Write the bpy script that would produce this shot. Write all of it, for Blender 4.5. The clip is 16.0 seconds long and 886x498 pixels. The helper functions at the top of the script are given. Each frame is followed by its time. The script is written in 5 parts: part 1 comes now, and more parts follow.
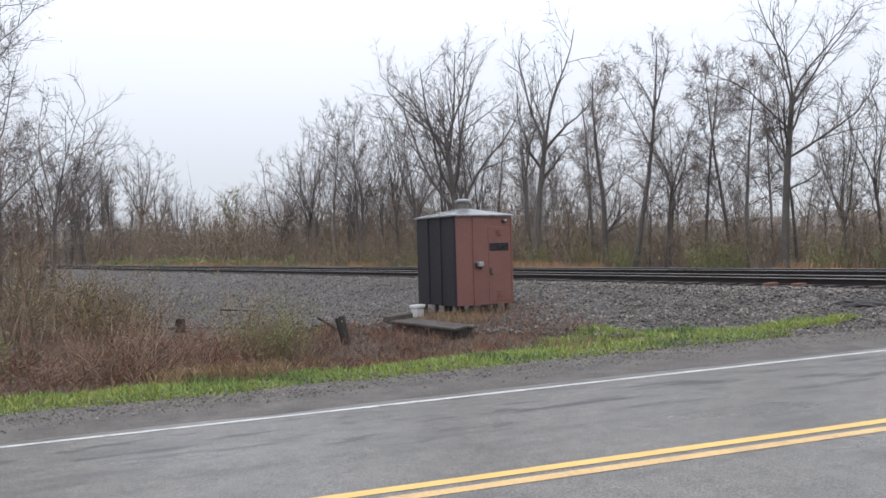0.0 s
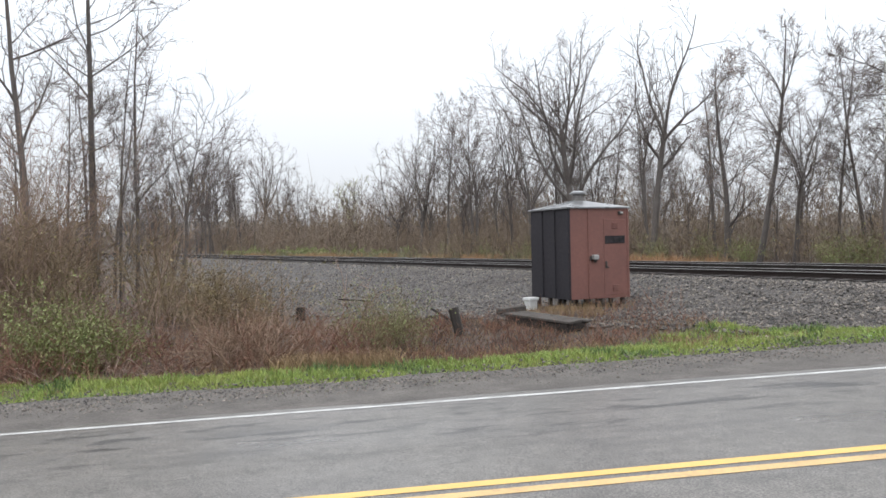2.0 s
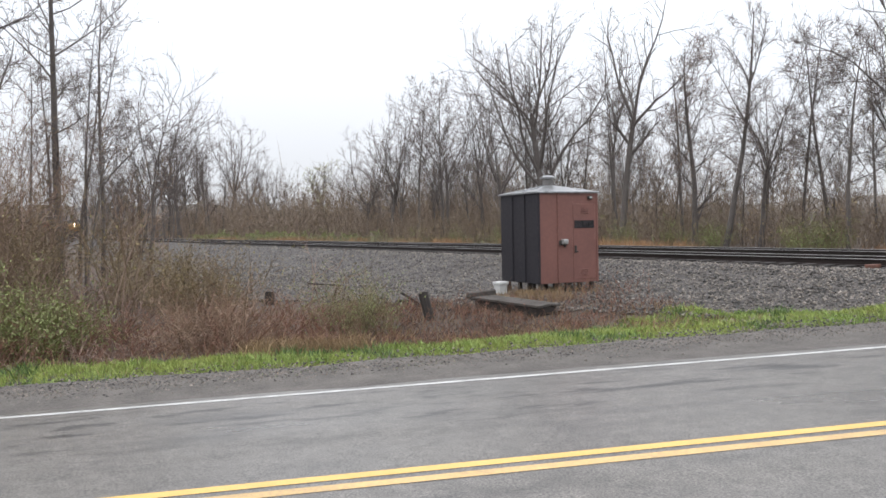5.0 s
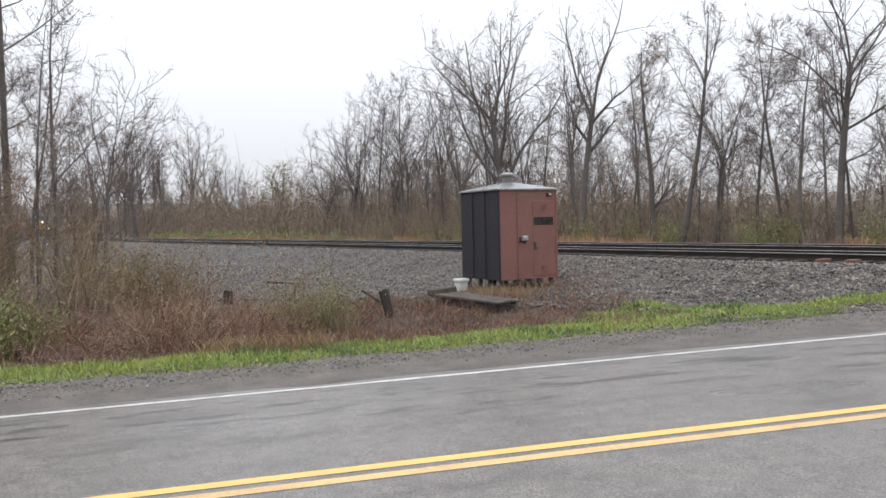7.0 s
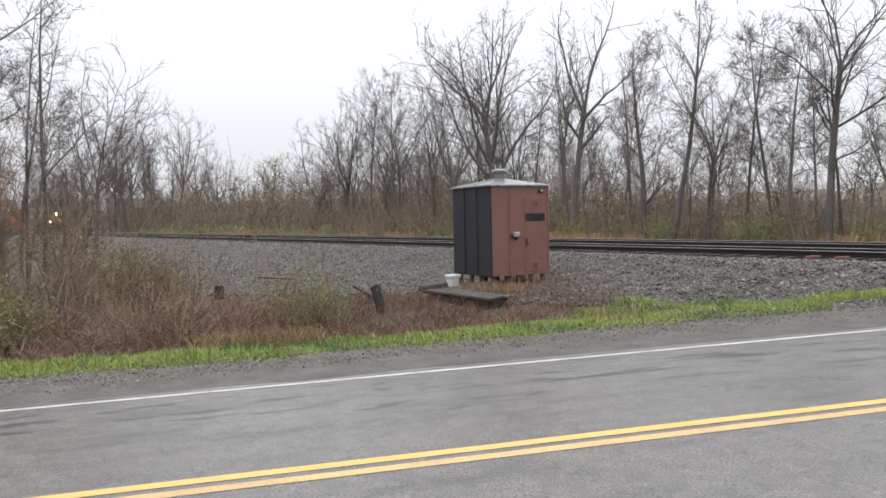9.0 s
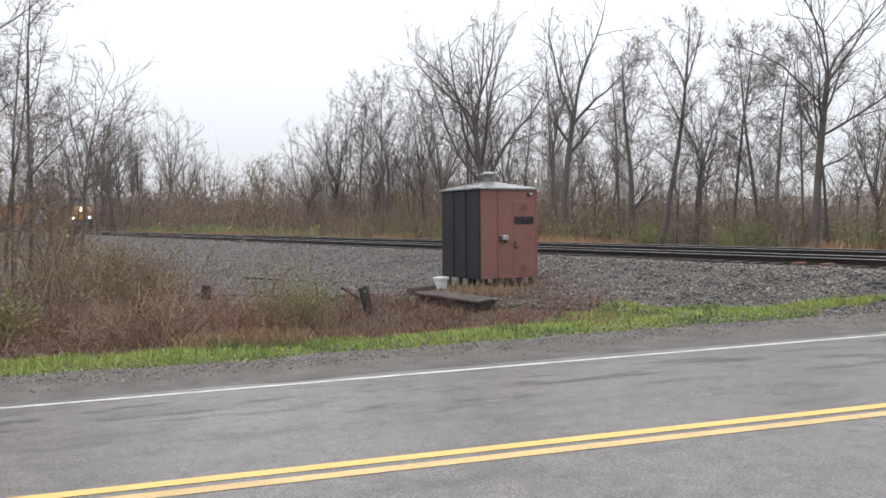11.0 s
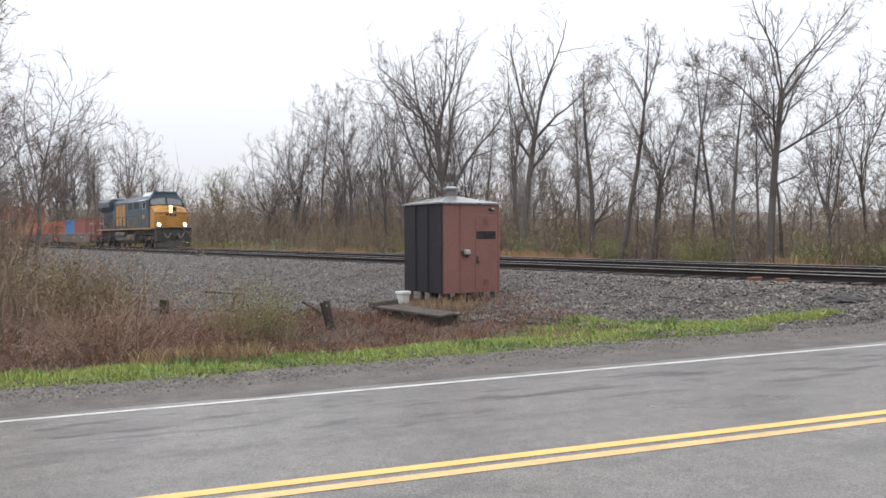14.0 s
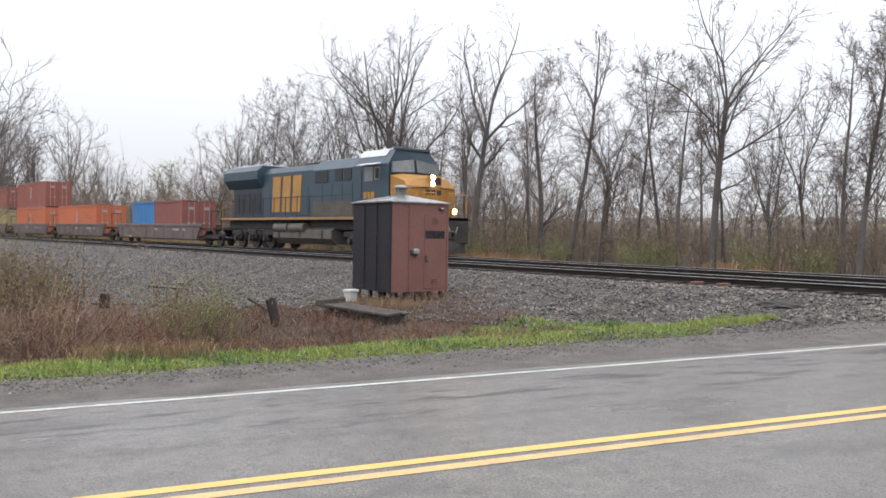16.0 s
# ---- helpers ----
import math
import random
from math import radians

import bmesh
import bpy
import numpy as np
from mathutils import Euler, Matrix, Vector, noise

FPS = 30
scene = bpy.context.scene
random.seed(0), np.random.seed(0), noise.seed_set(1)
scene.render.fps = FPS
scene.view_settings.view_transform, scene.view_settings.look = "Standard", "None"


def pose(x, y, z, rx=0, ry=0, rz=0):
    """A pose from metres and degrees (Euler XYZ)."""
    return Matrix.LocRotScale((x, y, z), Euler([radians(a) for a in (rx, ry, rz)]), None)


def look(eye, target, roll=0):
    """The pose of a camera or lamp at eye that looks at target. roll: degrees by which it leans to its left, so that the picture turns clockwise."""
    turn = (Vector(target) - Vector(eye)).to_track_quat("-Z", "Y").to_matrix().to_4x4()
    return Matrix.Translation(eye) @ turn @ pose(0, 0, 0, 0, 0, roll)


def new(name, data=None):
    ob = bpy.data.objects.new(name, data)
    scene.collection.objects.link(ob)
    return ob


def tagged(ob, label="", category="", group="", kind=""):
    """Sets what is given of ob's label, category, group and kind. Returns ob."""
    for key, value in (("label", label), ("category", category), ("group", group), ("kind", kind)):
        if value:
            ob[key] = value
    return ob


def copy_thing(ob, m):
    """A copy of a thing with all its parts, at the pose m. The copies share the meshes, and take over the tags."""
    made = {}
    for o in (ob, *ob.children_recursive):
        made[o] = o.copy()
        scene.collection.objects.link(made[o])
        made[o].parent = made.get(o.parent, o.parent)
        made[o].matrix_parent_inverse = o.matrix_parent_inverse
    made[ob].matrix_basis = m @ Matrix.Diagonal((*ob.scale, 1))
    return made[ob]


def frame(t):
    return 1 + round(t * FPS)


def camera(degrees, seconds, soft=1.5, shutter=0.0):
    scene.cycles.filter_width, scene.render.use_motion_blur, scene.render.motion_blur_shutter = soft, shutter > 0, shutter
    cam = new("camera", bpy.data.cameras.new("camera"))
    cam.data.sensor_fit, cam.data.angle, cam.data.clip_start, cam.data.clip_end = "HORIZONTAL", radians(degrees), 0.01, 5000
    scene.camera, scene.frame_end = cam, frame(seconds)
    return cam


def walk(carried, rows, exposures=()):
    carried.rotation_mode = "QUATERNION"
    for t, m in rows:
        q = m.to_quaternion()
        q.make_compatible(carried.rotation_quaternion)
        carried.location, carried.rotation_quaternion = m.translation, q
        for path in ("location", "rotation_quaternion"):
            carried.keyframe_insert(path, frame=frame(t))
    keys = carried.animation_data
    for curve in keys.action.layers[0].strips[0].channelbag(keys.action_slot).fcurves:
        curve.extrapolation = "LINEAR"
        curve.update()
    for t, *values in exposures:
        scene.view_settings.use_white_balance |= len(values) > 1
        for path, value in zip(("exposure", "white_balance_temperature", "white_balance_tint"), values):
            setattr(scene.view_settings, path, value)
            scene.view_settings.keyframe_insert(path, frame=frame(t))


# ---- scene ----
cam = camera(57.6, 16.0, soft=1.6)
walk(cam, [
    (0.0, pose(-0.015, -0.042, 1.705, 89.93, 1.59, 53.81)),
    (0.5, pose(-0.016, -0.039, 1.708, 89.96, 1.19, 57.63)),
    (1.0, pose(-0.019, -0.038, 1.707, 89.78, 1.43, 59.55)),
    (1.5, pose(-0.025, -0.041, 1.704, 89.83, 1.40, 61.29)),
    (2.0, pose(-0.023, -0.040, 1.705, 89.57, 1.21, 61.87)),
    (2.5, pose(-0.021, -0.039, 1.702, 89.63, 1.20, 61.12)),
    (3.0, pose(-0.018, -0.033, 1.702, 89.31, 1.27, 61.02)),
    (3.5, pose(-0.021, -0.022, 1.699, 89.19, 1.33, 60.84)),
    (4.0, pose(-0.026, -0.020, 1.702, 89.09, 1.36, 60.65)),
    (6.5, pose(-0.023, -0.021, 1.690, 87.72, 0.94, 57.90)),
    (7.0, pose(-0.015, -0.004, 1.688, 88.20, 1.37, 57.03)),
    (7.5, pose(-0.010, 0.001, 1.688, 87.89, 1.53, 56.86)),
    (8.0, pose(-0.008, 0.000, 1.687, 87.86, 1.30, 56.12)),
    (8.5, pose(-0.015, -0.009, 1.681, 87.90, 1.19, 56.43)),
    (11.0, pose(-0.021, -0.014, 1.681, 88.07, 0.49, 55.62)),
    (11.5, pose(-0.018, -0.014, 1.686, 88.44, 0.60, 54.68)),
    (12.0, pose(-0.016, -0.019, 1.690, 88.38, 0.61, 54.38)),
    (12.5, pose(-0.012, -0.015, 1.683, 88.77, 0.41, 53.69)),
    (13.0, pose(-0.019, -0.011, 1.679, 88.78, 0.37, 53.20)),
    (13.5, pose(-0.019, -0.011, 1.682, 88.90, 0.33, 52.86)),
    (14.0, pose(-0.021, -0.016, 1.681, 89.07, 0.24, 52.94)),
    (14.5, pose(-0.021, -0.024, 1.686, 89.08, -0.13, 52.79)),
    (15.0, pose(-0.018, -0.031, 1.683, 89.45, -0.50, 52.23)),
    (15.5, pose(-0.008, -0.022, 1.685, 89.52, -0.89, 51.06)),
    (16.0, pose(0.000, 0.000, 1.700, 88.99, -1.00, 49.39)),
], exposures=[(0.0, -0.18, 6330, 15), (0.5, -0.07, 6420, 14), (1.0, 0.02, 6500, 13), (4.0, 0.02, 6550, 14), (8.0, -0.03, 6620, 15), (16.0, 0.01, 6600, 15)])

# ---- light: an overcast sky, brightest overhead, with a broad weak sun behind it ----
SKY_LOW, SKY_GAIN = 0.70, 1.84
world = bpy.data.worlds.new("overcast")
scene.world = world
world.use_nodes = True
wn, wl = world.node_tree.nodes, world.node_tree.links
bg = wn["Background"]
sky = wn.new("ShaderNodeTexSky")
sky.sky_type, sky.sun_disc = "NISHITA", False
sky.sun_elevation, sky.sun_rotation = radians(50), radians(200)
coord = wn.new("ShaderNodeTexCoord")
split = wn.new("ShaderNodeSeparateXYZ")
wl.new(coord.outputs["Generated"], split.inputs[0])
up = wn.new("ShaderNodeMath")
up.operation, up.use_clamp = "MAXIMUM", False
up.inputs[1].default_value = 0.0
wl.new(split.outputs["Z"], up.inputs[0])
grade = wn.new("ShaderNodeMath")
grade.operation = "MULTIPLY_ADD"
grade.inputs[1].default_value, grade.inputs[2].default_value = SKY_GAIN, SKY_LOW
wl.new(up.outputs[0], grade.inputs[0])
cloud = wn.new("ShaderNodeVectorMath")
cloud.operation = "SCALE"
cloud.inputs[0].default_value = (0.94, 1.0, 1.045)
wl.new(grade.outputs[0], cloud.inputs["Scale"])
soft = wn.new("ShaderNodeVectorMath")
soft.operation = "SCALE"
soft.inputs["Scale"].default_value = 0.01
wl.new(sky.outputs[0], soft.inputs[0])
both = wn.new("ShaderNodeVectorMath")
both.operation = "ADD"
wl.new(cloud.outputs[0], both.inputs[0])
wl.new(soft.outputs[0], both.inputs[1])
wl.new(both.outputs[0], bg.inputs["Color"])
bg.inputs["Strength"].default_value = 1.0
sun = new("sun", bpy.data.lights.new("sun", "SUN"))
sun.data.energy, sun.data.angle, sun.data.color = 0.6, radians(40), (1.0, 0.97, 0.93)
sun.matrix_world = look((10, -20, 40), (0, 8, 0))


# ---- materials ----
def mat(name, a, b=None, rough=0.7, metal=0.0, scale=4.0, fine=40.0, bump=0.15, depth=0.01, spec=0.5, island=0.0, rough_var=0.12, each=0.0):
    """Two colours mixed by noise at two scales, with relief, and uneven gloss."""
    m = bpy.data.materials.new(name)
    m.use_nodes = True
    n, l = m.node_tree.nodes, m.node_tree.links
    p = n["Principled BSDF"]
    b = b or tuple(c * 0.7 for c in a)
    co = n.new("ShaderNodeTexCoord")
    big, small = n.new("ShaderNodeTexNoise"), n.new("ShaderNodeTexNoise")
    big.inputs["Scale"].default_value, big.inputs["Detail"].default_value = scale, 5
    small.inputs["Scale"].default_value, small.inputs["Detail"].default_value = fine, 3
    l.new(co.outputs["Object"], big.inputs["Vector"])
    l.new(co.outputs["Object"], small.inputs["Vector"])
    add = n.new("ShaderNodeMath")
    add.operation = "ADD"
    l.new(big.outputs["Fac"], add.inputs[0])
    l.new(small.outputs["Fac"], add.inputs[1])
    ramp = n.new("ShaderNodeMapRange")
    ramp.inputs["From Min"].default_value, ramp.inputs["From Max"].default_value = 0.7, 1.3
    l.new(add.outputs[0], ramp.inputs["Value"])
    mix = n.new("ShaderNodeMix")
    mix.data_type = "RGBA"
    mix.inputs["A"].default_value, mix.inputs["B"].default_value = (*a, 1), (*b, 1)
    l.new(ramp.outputs[0], mix.inputs["Factor"])
    colour = mix.outputs["Result"]
    for amount, node, out in ((island, "ShaderNodeNewGeometry", "Random Per Island"), (each, "ShaderNodeObjectInfo", "Random")):
        if amount:
            src = n.new(node)
            rng = n.new("ShaderNodeMapRange")
            rng.inputs["To Min"].default_value, rng.inputs["To Max"].default_value = 1 - amount, 1 + amount
            l.new(src.outputs[out], rng.inputs["Value"])
            hsv = n.new("ShaderNodeHueSaturation")
            l.new(rng.outputs[0], hsv.inputs["Value"])
            l.new(colour, hsv.inputs["Color"])
            colour = hsv.outputs["Color"]
    l.new(colour, p.inputs["Base Color"])
    rv = n.new("ShaderNodeMapRange")
    rv.inputs["To Min"].default_value, rv.inputs["To Max"].default_value = max(rough - rough_var, 0.03), min(rough + rough_var, 1)
    l.new(big.outputs["Fac"], rv.inputs["Value"])
    l.new(rv.outputs[0], p.inputs["Roughness"])
    p.inputs["Metallic"].default_value = metal
    p.inputs["Specular IOR Level"].default_value = spec
    if bump:
        bp = n.new("ShaderNodeBump")
        bp.inputs["Strength"].default_value, bp.inputs["Distance"].default_value = bump, depth
        l.new(small.outputs["Fac"], bp.inputs["Height"])
        l.new(bp.outputs[0], p.inputs["Normal"])
    return m


def glow(name, colour, strength):
    m = bpy.data.materials.new(name)
    m.use_nodes = True
    p = m.node_tree.nodes["Principled BSDF"]
    p.inputs["Base Color"].default_value = (*colour, 1)
    p.inputs["Emission Color"].default_value = (*colour, 1)
    p.inputs["Emission Strength"].default_value = strength
    return m


def ballast_material():
    """Crushed grey stone: each cell a stone of its own tone, the darkest painting shaded gaps."""
    m = mat("ballast", (0.054, 0.046, 0.040), (0.035, 0.029, 0.025), rough=0.75, scale=0.35, fine=6, bump=0)
    n, l = m.node_tree.nodes, m.node_tree.links
    p = n["Principled BSDF"]
    co = n["Texture Coordinate"]
    cell = n.new("ShaderNodeTexVoronoi")
    cell.inputs["Scale"].default_value = 17
    l.new(co.outputs["Object"], cell.inputs["Vector"])
    tone = n.new("ShaderNodeSeparateColor")
    l.new(cell.outputs["Color"], tone.inputs[0])
    rng = n.new("ShaderNodeMapRange")
    rng.inputs["To Min"].default_value, rng.inputs["To Max"].default_value = 0.08, 2.0
    l.new(tone.outputs[0], rng.inputs["Value"])
    hsv = n.new("ShaderNodeHueSaturation")
    l.new(rng.outputs[0], hsv.inputs["Value"])
    l.new(n["Mix"].outputs["Result"], hsv.inputs["Color"])
    l.new(hsv.outputs[0], p.inputs["Base Color"])
    bp = n.new("ShaderNodeBump")
    bp.invert = True
    bp.inputs["Strength"].default_value, bp.inputs["Distance"].default_value = 0.9, 0.04
    l.new(cell.outputs["Distance"], bp.inputs["Height"])
    l.new(bp.outputs[0], p.inputs["Normal"])
    return m


def asphalt_material():
    """Worn wet asphalt: long streaks along the lane, dark damp patches, a fine grit."""
    m = bpy.data.materials.new("asphalt")
    m.use_nodes = True
    n, l = m.node_tree.nodes, m.node_tree.links
    p = n["Principled BSDF"]
    co = n.new("ShaderNodeTexCoord")
    turn = n.new("ShaderNodeMapping")
    turn.inputs["Rotation"].default_value = (0, 0, -radians(69.8))
    turn.inputs["Scale"].default_value = (1, 1, 1)
    l.new(co.outputs["Object"], turn.inputs["Vector"])
    lane = n.new("ShaderNodeMapping")
    lane.inputs["Scale"].default_value = (0.5, 1.7, 1)
    l.new(turn.outputs[0], lane.inputs["Vector"])
    streak, patch, grit = (n.new("ShaderNodeTexNoise") for _ in range(3))
    for node, sc, det in ((streak, 1.5, 8), (patch, 0.35, 5), (grit, 70, 4)):
        node.inputs["Scale"].default_value, node.inputs["Detail"].default_value = sc, det
    l.new(lane.outputs[0], streak.inputs["Vector"])
    l.new(lane.outputs[0], patch.inputs["Vector"])
    l.new(co.outputs["Object"], grit.inputs["Vector"])
    ramp = n.new("ShaderNodeValToRGB")
    ramp.color_ramp.elements[0].position, ramp.color_ramp.elements[0].color = 0.28, (0.066, 0.061, 0.055, 1)
    ramp.color_ramp.elements[1].position, ramp.color_ramp.elements[1].color = 0.48, (0.108, 0.099, 0.088, 1)
    l.new(streak.outputs["Fac"], ramp.inputs["Fac"])
    gr = n.new("ShaderNodeMapRange")
    gr.inputs["From Min"].default_value, gr.inputs["From Max"].default_value = 0.3, 0.7
    gr.inputs["To Min"].default_value, gr.inputs["To Max"].default_value = 0.2, 1.9
    l.new(grit.outputs["Fac"], gr.inputs["Value"])
    hsv = n.new("ShaderNodeHueSaturation")
    mottle = n.new("ShaderNodeTexNoise")
    mottle.inputs["Scale"].default_value, mottle.inputs["Detail"].default_value = 7, 5
    l.new(co.outputs["Object"], mottle.inputs["Vector"])
    mo = n.new("ShaderNodeMapRange")
    mo.inputs["From Min"].default_value, mo.inputs["From Max"].default_value = 0.3, 0.7
    mo.inputs["To Min"].default_value, mo.inputs["To Max"].default_value = 0.78, 1.22
    l.new(mottle.outputs["Fac"], mo.inputs["Value"])
    both_ = n.new("ShaderNodeMath")
    both_.operation = "MULTIPLY"
    l.new(gr.outputs[0], both_.inputs[0])
    l.new(mo.outputs[0], both_.inputs[1])
    l.new(both_.outputs[0], hsv.inputs["Value"])
    l.new(ramp.outputs[0], hsv.inputs["Color"])
    smear = n.new("ShaderNodeTexNoise")
    smear.inputs["Scale"].default_value, smear.inputs["Detail"].default_value = 1.0, 12
    smear.inputs["Roughness"].default_value = 0.66
    thin = n.new("ShaderNodeMapping")
    thin.inputs["Scale"].default_value, thin.inputs["Location"].default_value = (1.1, 4.0, 1), (3.1, 1.7, 0)
    l.new(turn.outputs[0], thin.inputs["Vector"])
    l.new(thin.outputs[0], smear.inputs["Vector"])
    damp = n.new("ShaderNodeMapRange")
    damp.inputs["From Min"].default_value, damp.inputs["From Max"].default_value = 0.53, 0.60
    damp.inputs["To Min"].default_value, damp.inputs["To Max"].default_value = 1.0, 0.28
    l.new(smear.outputs["Fac"], damp.inputs["Value"])
    where = n.new("ShaderNodeSeparateXYZ")
    l.new(turn.outputs[0], where.inputs[0])
    path = n.new("ShaderNodeFloatCurve")
    for k, (px, py) in enumerate(((0.0, 0.12), (0.62, 0.12), (0.72, 1.0), (0.80, 1.0), (0.85, 0.3), (1.0, 0.3))):
        pt = path.mapping.curves[0].points[k] if k < 2 else path.mapping.curves[0].points.new(px, py)
        pt.location = (px, py)
    path.mapping.update()
    tenth = n.new("ShaderNodeMath")
    tenth.operation = "MULTIPLY"
    tenth.inputs[1].default_value = 0.1
    l.new(where.outputs["Y"], tenth.inputs[0])
    l.new(tenth.outputs[0], path.inputs["Value"])
    wet = n.new("ShaderNodeMix")
    wet.inputs["A"].default_value = 1.0
    l.new(path.outputs[0], wet.inputs["Factor"])
    l.new(damp.outputs[0], wet.inputs["B"])
    dark = n.new("ShaderNodeHueSaturation")
    l.new(wet.outputs["Result"], dark.inputs["Value"])
    l.new(hsv.outputs[0], dark.inputs["Color"])
    l.new(dark.outputs[0], p.inputs["Base Color"])
    rr = n.new("ShaderNodeMapRange")
    rr.inputs["From Min"].default_value, rr.inputs["From Max"].default_value = 0.35, 0.65
    rr.inputs["To Min"].default_value, rr.inputs["To Max"].default_value = 0.25, 0.44
    l.new(patch.outputs["Fac"], rr.inputs["Value"])
    l.new(rr.outputs[0], p.inputs["Roughness"])
    bp = n.new("ShaderNodeBump")
    bp.inputs["Strength"].default_value, bp.inputs["Distance"].default_value = 0.5, 0.004
    l.new(grit.outputs["Fac"], bp.inputs["Height"])
    l.new(bp.outputs[0], p.inputs["Normal"])
    return m


M_ASPHALT = asphalt_material()
M_BALLAST = ballast_material()
M_WHITE = mat("road_white", (0.58, 0.58, 0.56), (0.30, 0.295, 0.285), rough=0.45, scale=4, fine=30)
M_YELLOW = mat("road_yellow", (0.70, 0.44, 0.11), (0.58, 0.35, 0.10), rough=0.45, scale=3, fine=60)
M_SHOULDER = mat("gravel_dirt", (0.12, 0.105, 0.092), (0.05, 0.044, 0.038), rough=0.75, scale=2.2, fine=30, bump=0.9, depth=0.03)
M_SOIL = mat("leaf_litter", (0.075, 0.048, 0.034), (0.042, 0.031, 0.022), rough=0.9, scale=0.5, fine=9, bump=0.7, depth=0.05)
# Tones spread wide to paint in the shade that falls between stones.
M_STONE = mat("crushed_stone", (0.165, 0.14, 0.117), (0.026, 0.022, 0.019), rough=0.5, scale=2, fine=30, island=0.95)
M_GRASS = mat("grass", (0.145, 0.235, 0.045), (0.285, 0.325, 0.08), rough=0.6, scale=0.7, fine=5, bump=0, island=0.35)
M_DRY = mat("dry_grass", (0.27, 0.19, 0.10), (0.19, 0.12, 0.065), rough=0.8, scale=0.6, fine=5, bump=0, island=0.35)
M_RUST_STEM = mat("rust_stems", (0.215, 0.104, 0.068), (0.15, 0.08, 0.054), rough=0.8, scale=0.5, fine=6, bump=0, island=0.35)
M_OLIVE_STEM = mat("olive_stems", (0.19, 0.145, 0.085), (0.14, 0.10, 0.06), rough=0.8, scale=0.5, fine=6, bump=0, island=0.35)
M_BARK = mat("bark", (0.13, 0.114, 0.104), (0.075, 0.066, 0.06), rough=0.85, scale=3, fine=25, bump=0.5, depth=0.02, each=0.25)
M_TWIG = mat("twigs", (0.175, 0.148, 0.138), (0.125, 0.104, 0.097), rough=0.85, scale=1, fine=10, bump=0, each=0.2)
M_BUD = mat("spring_buds", (0.26, 0.24, 0.10), (0.24, 0.15, 0.09), rough=0.7, scale=0.4, fine=3, bump=0, island=0.4, each=0.3)
M_REDBUD = mat("reddish_buds", (0.30, 0.17, 0.12), (0.26, 0.19, 0.11), rough=0.7, scale=0.4, fine=3, bump=0, island=0.4)
M_LEAF = mat("young_leaves", (0.18, 0.22, 0.075), (0.23, 0.245, 0.095), rough=0.6, scale=0.6, fine=5, bump=0, island=0.4)
M_RUST_STEEL = mat("rusty_rail_side", (0.028, 0.021, 0.019), (0.018, 0.014, 0.013), rough=0.7, spec=0.2, scale=2, fine=30)
# Worn steel whose sky sheen is painted in as a pale, mostly diffuse grey.
M_RAIL_TOP = mat("worn_rail_head_sheen", (0.40, 0.39, 0.385), (0.30, 0.29, 0.285), rough=0.45, metal=0.35, scale=2, fine=40, bump=0)
M_TIE = mat("creosoted_tie", (0.045, 0.038, 0.033), (0.025, 0.021, 0.019), rough=0.8, scale=2, fine=20, bump=0.5, each=0.35)
M_MAUVE_STEM = mat("mauve_stems", (0.245, 0.165, 0.13), (0.17, 0.118, 0.095), rough=0.8, scale=0.5, fine=6, bump=0, island=0.4)
M_DARK_STEM = mat("dark_stems", (0.10, 0.068, 0.055), (0.06, 0.044, 0.038), rough=0.8, scale=0.5, fine=6, bump=0, island=0.4)
M_PALE_STEM = mat("pale_stems", (0.25, 0.165, 0.115), (0.18, 0.12, 0.08), rough=0.8, scale=0.5, fine=6, bump=0, island=0.35)
M_GREY_STEM = mat("grey_stems", (0.205, 0.16, 0.12), (0.15, 0.11, 0.08), rough=0.8, scale=0.5, fine=6, bump=0, island=0.4)
M_DULL_GRASS = mat("meadow_grass", (0.15, 0.16, 0.08), (0.20, 0.17, 0.095), rough=0.7, scale=0.15, fine=2, bump=0, island=0.35)
M_WORN_YELLOW = mat("worn_yellow", (0.66, 0.42, 0.15), (0.40, 0.27, 0.13), rough=0.45, scale=2.5, fine=35)
# Lightened grey-brown: the haze of distance is painted into the base colour.
M_FAR = mat("far_woods_haze_tint", (0.21, 0.195, 0.18), (0.165, 0.15, 0.135), rough=0.95, scale=0.12, fine=0.9, bump=0)


# ---- building helpers ----
def part(name, bm, material, parent, label=""):
    """Links a bmesh as one mesh object under a thing or a part."""
    me = bpy.data.meshes.new(name)
    bm.normal_update()
    bm.to_mesh(me)
    bm.free()
    me.materials.append(material)
    ob = new(name, me)
    if parent:
        ob.parent = parent
    return tagged(ob, label)


def thing(name, label, category, m=None, group="", kind=""):
    ob = tagged(new(name), label, category, group, kind)
    if m is not None:
        ob.matrix_basis = m
    return ob


def box(bm, x0, x1, y0, y1, z0, z1, bevel=0.0):
    r = bmesh.ops.create_cube(bm, size=1.0, matrix=Matrix.Translation(((x0 + x1) / 2, (y0 + y1) / 2, (z0 + z1) / 2))
                              @ Matrix.Diagonal((abs(x1 - x0), abs(y1 - y0), abs(z1 - z0), 1)))
    if bevel:
        es = list({e for v in r["verts"] for e in v.link_edges})
        bmesh.ops.bevel(bm, geom=es, offset=bevel, segments=1, affect="EDGES")
    return bm


def one_box(*a, bevel=0.0):
    return box(bmesh.new(), *a, bevel=bevel)


def rod(bm, p, q, r, n=8, r2=None):
    p, q = Vector(p), Vector(q)
    d = q - p
    m = Matrix.Translation((p + q) / 2) @ d.to_track_quat("Z", "Y").to_matrix().to_4x4()
    bmesh.ops.create_cone(bm, cap_ends=True, segments=n, radius1=r, radius2=r if r2 is None else r2, depth=d.length, matrix=m)
    return bm


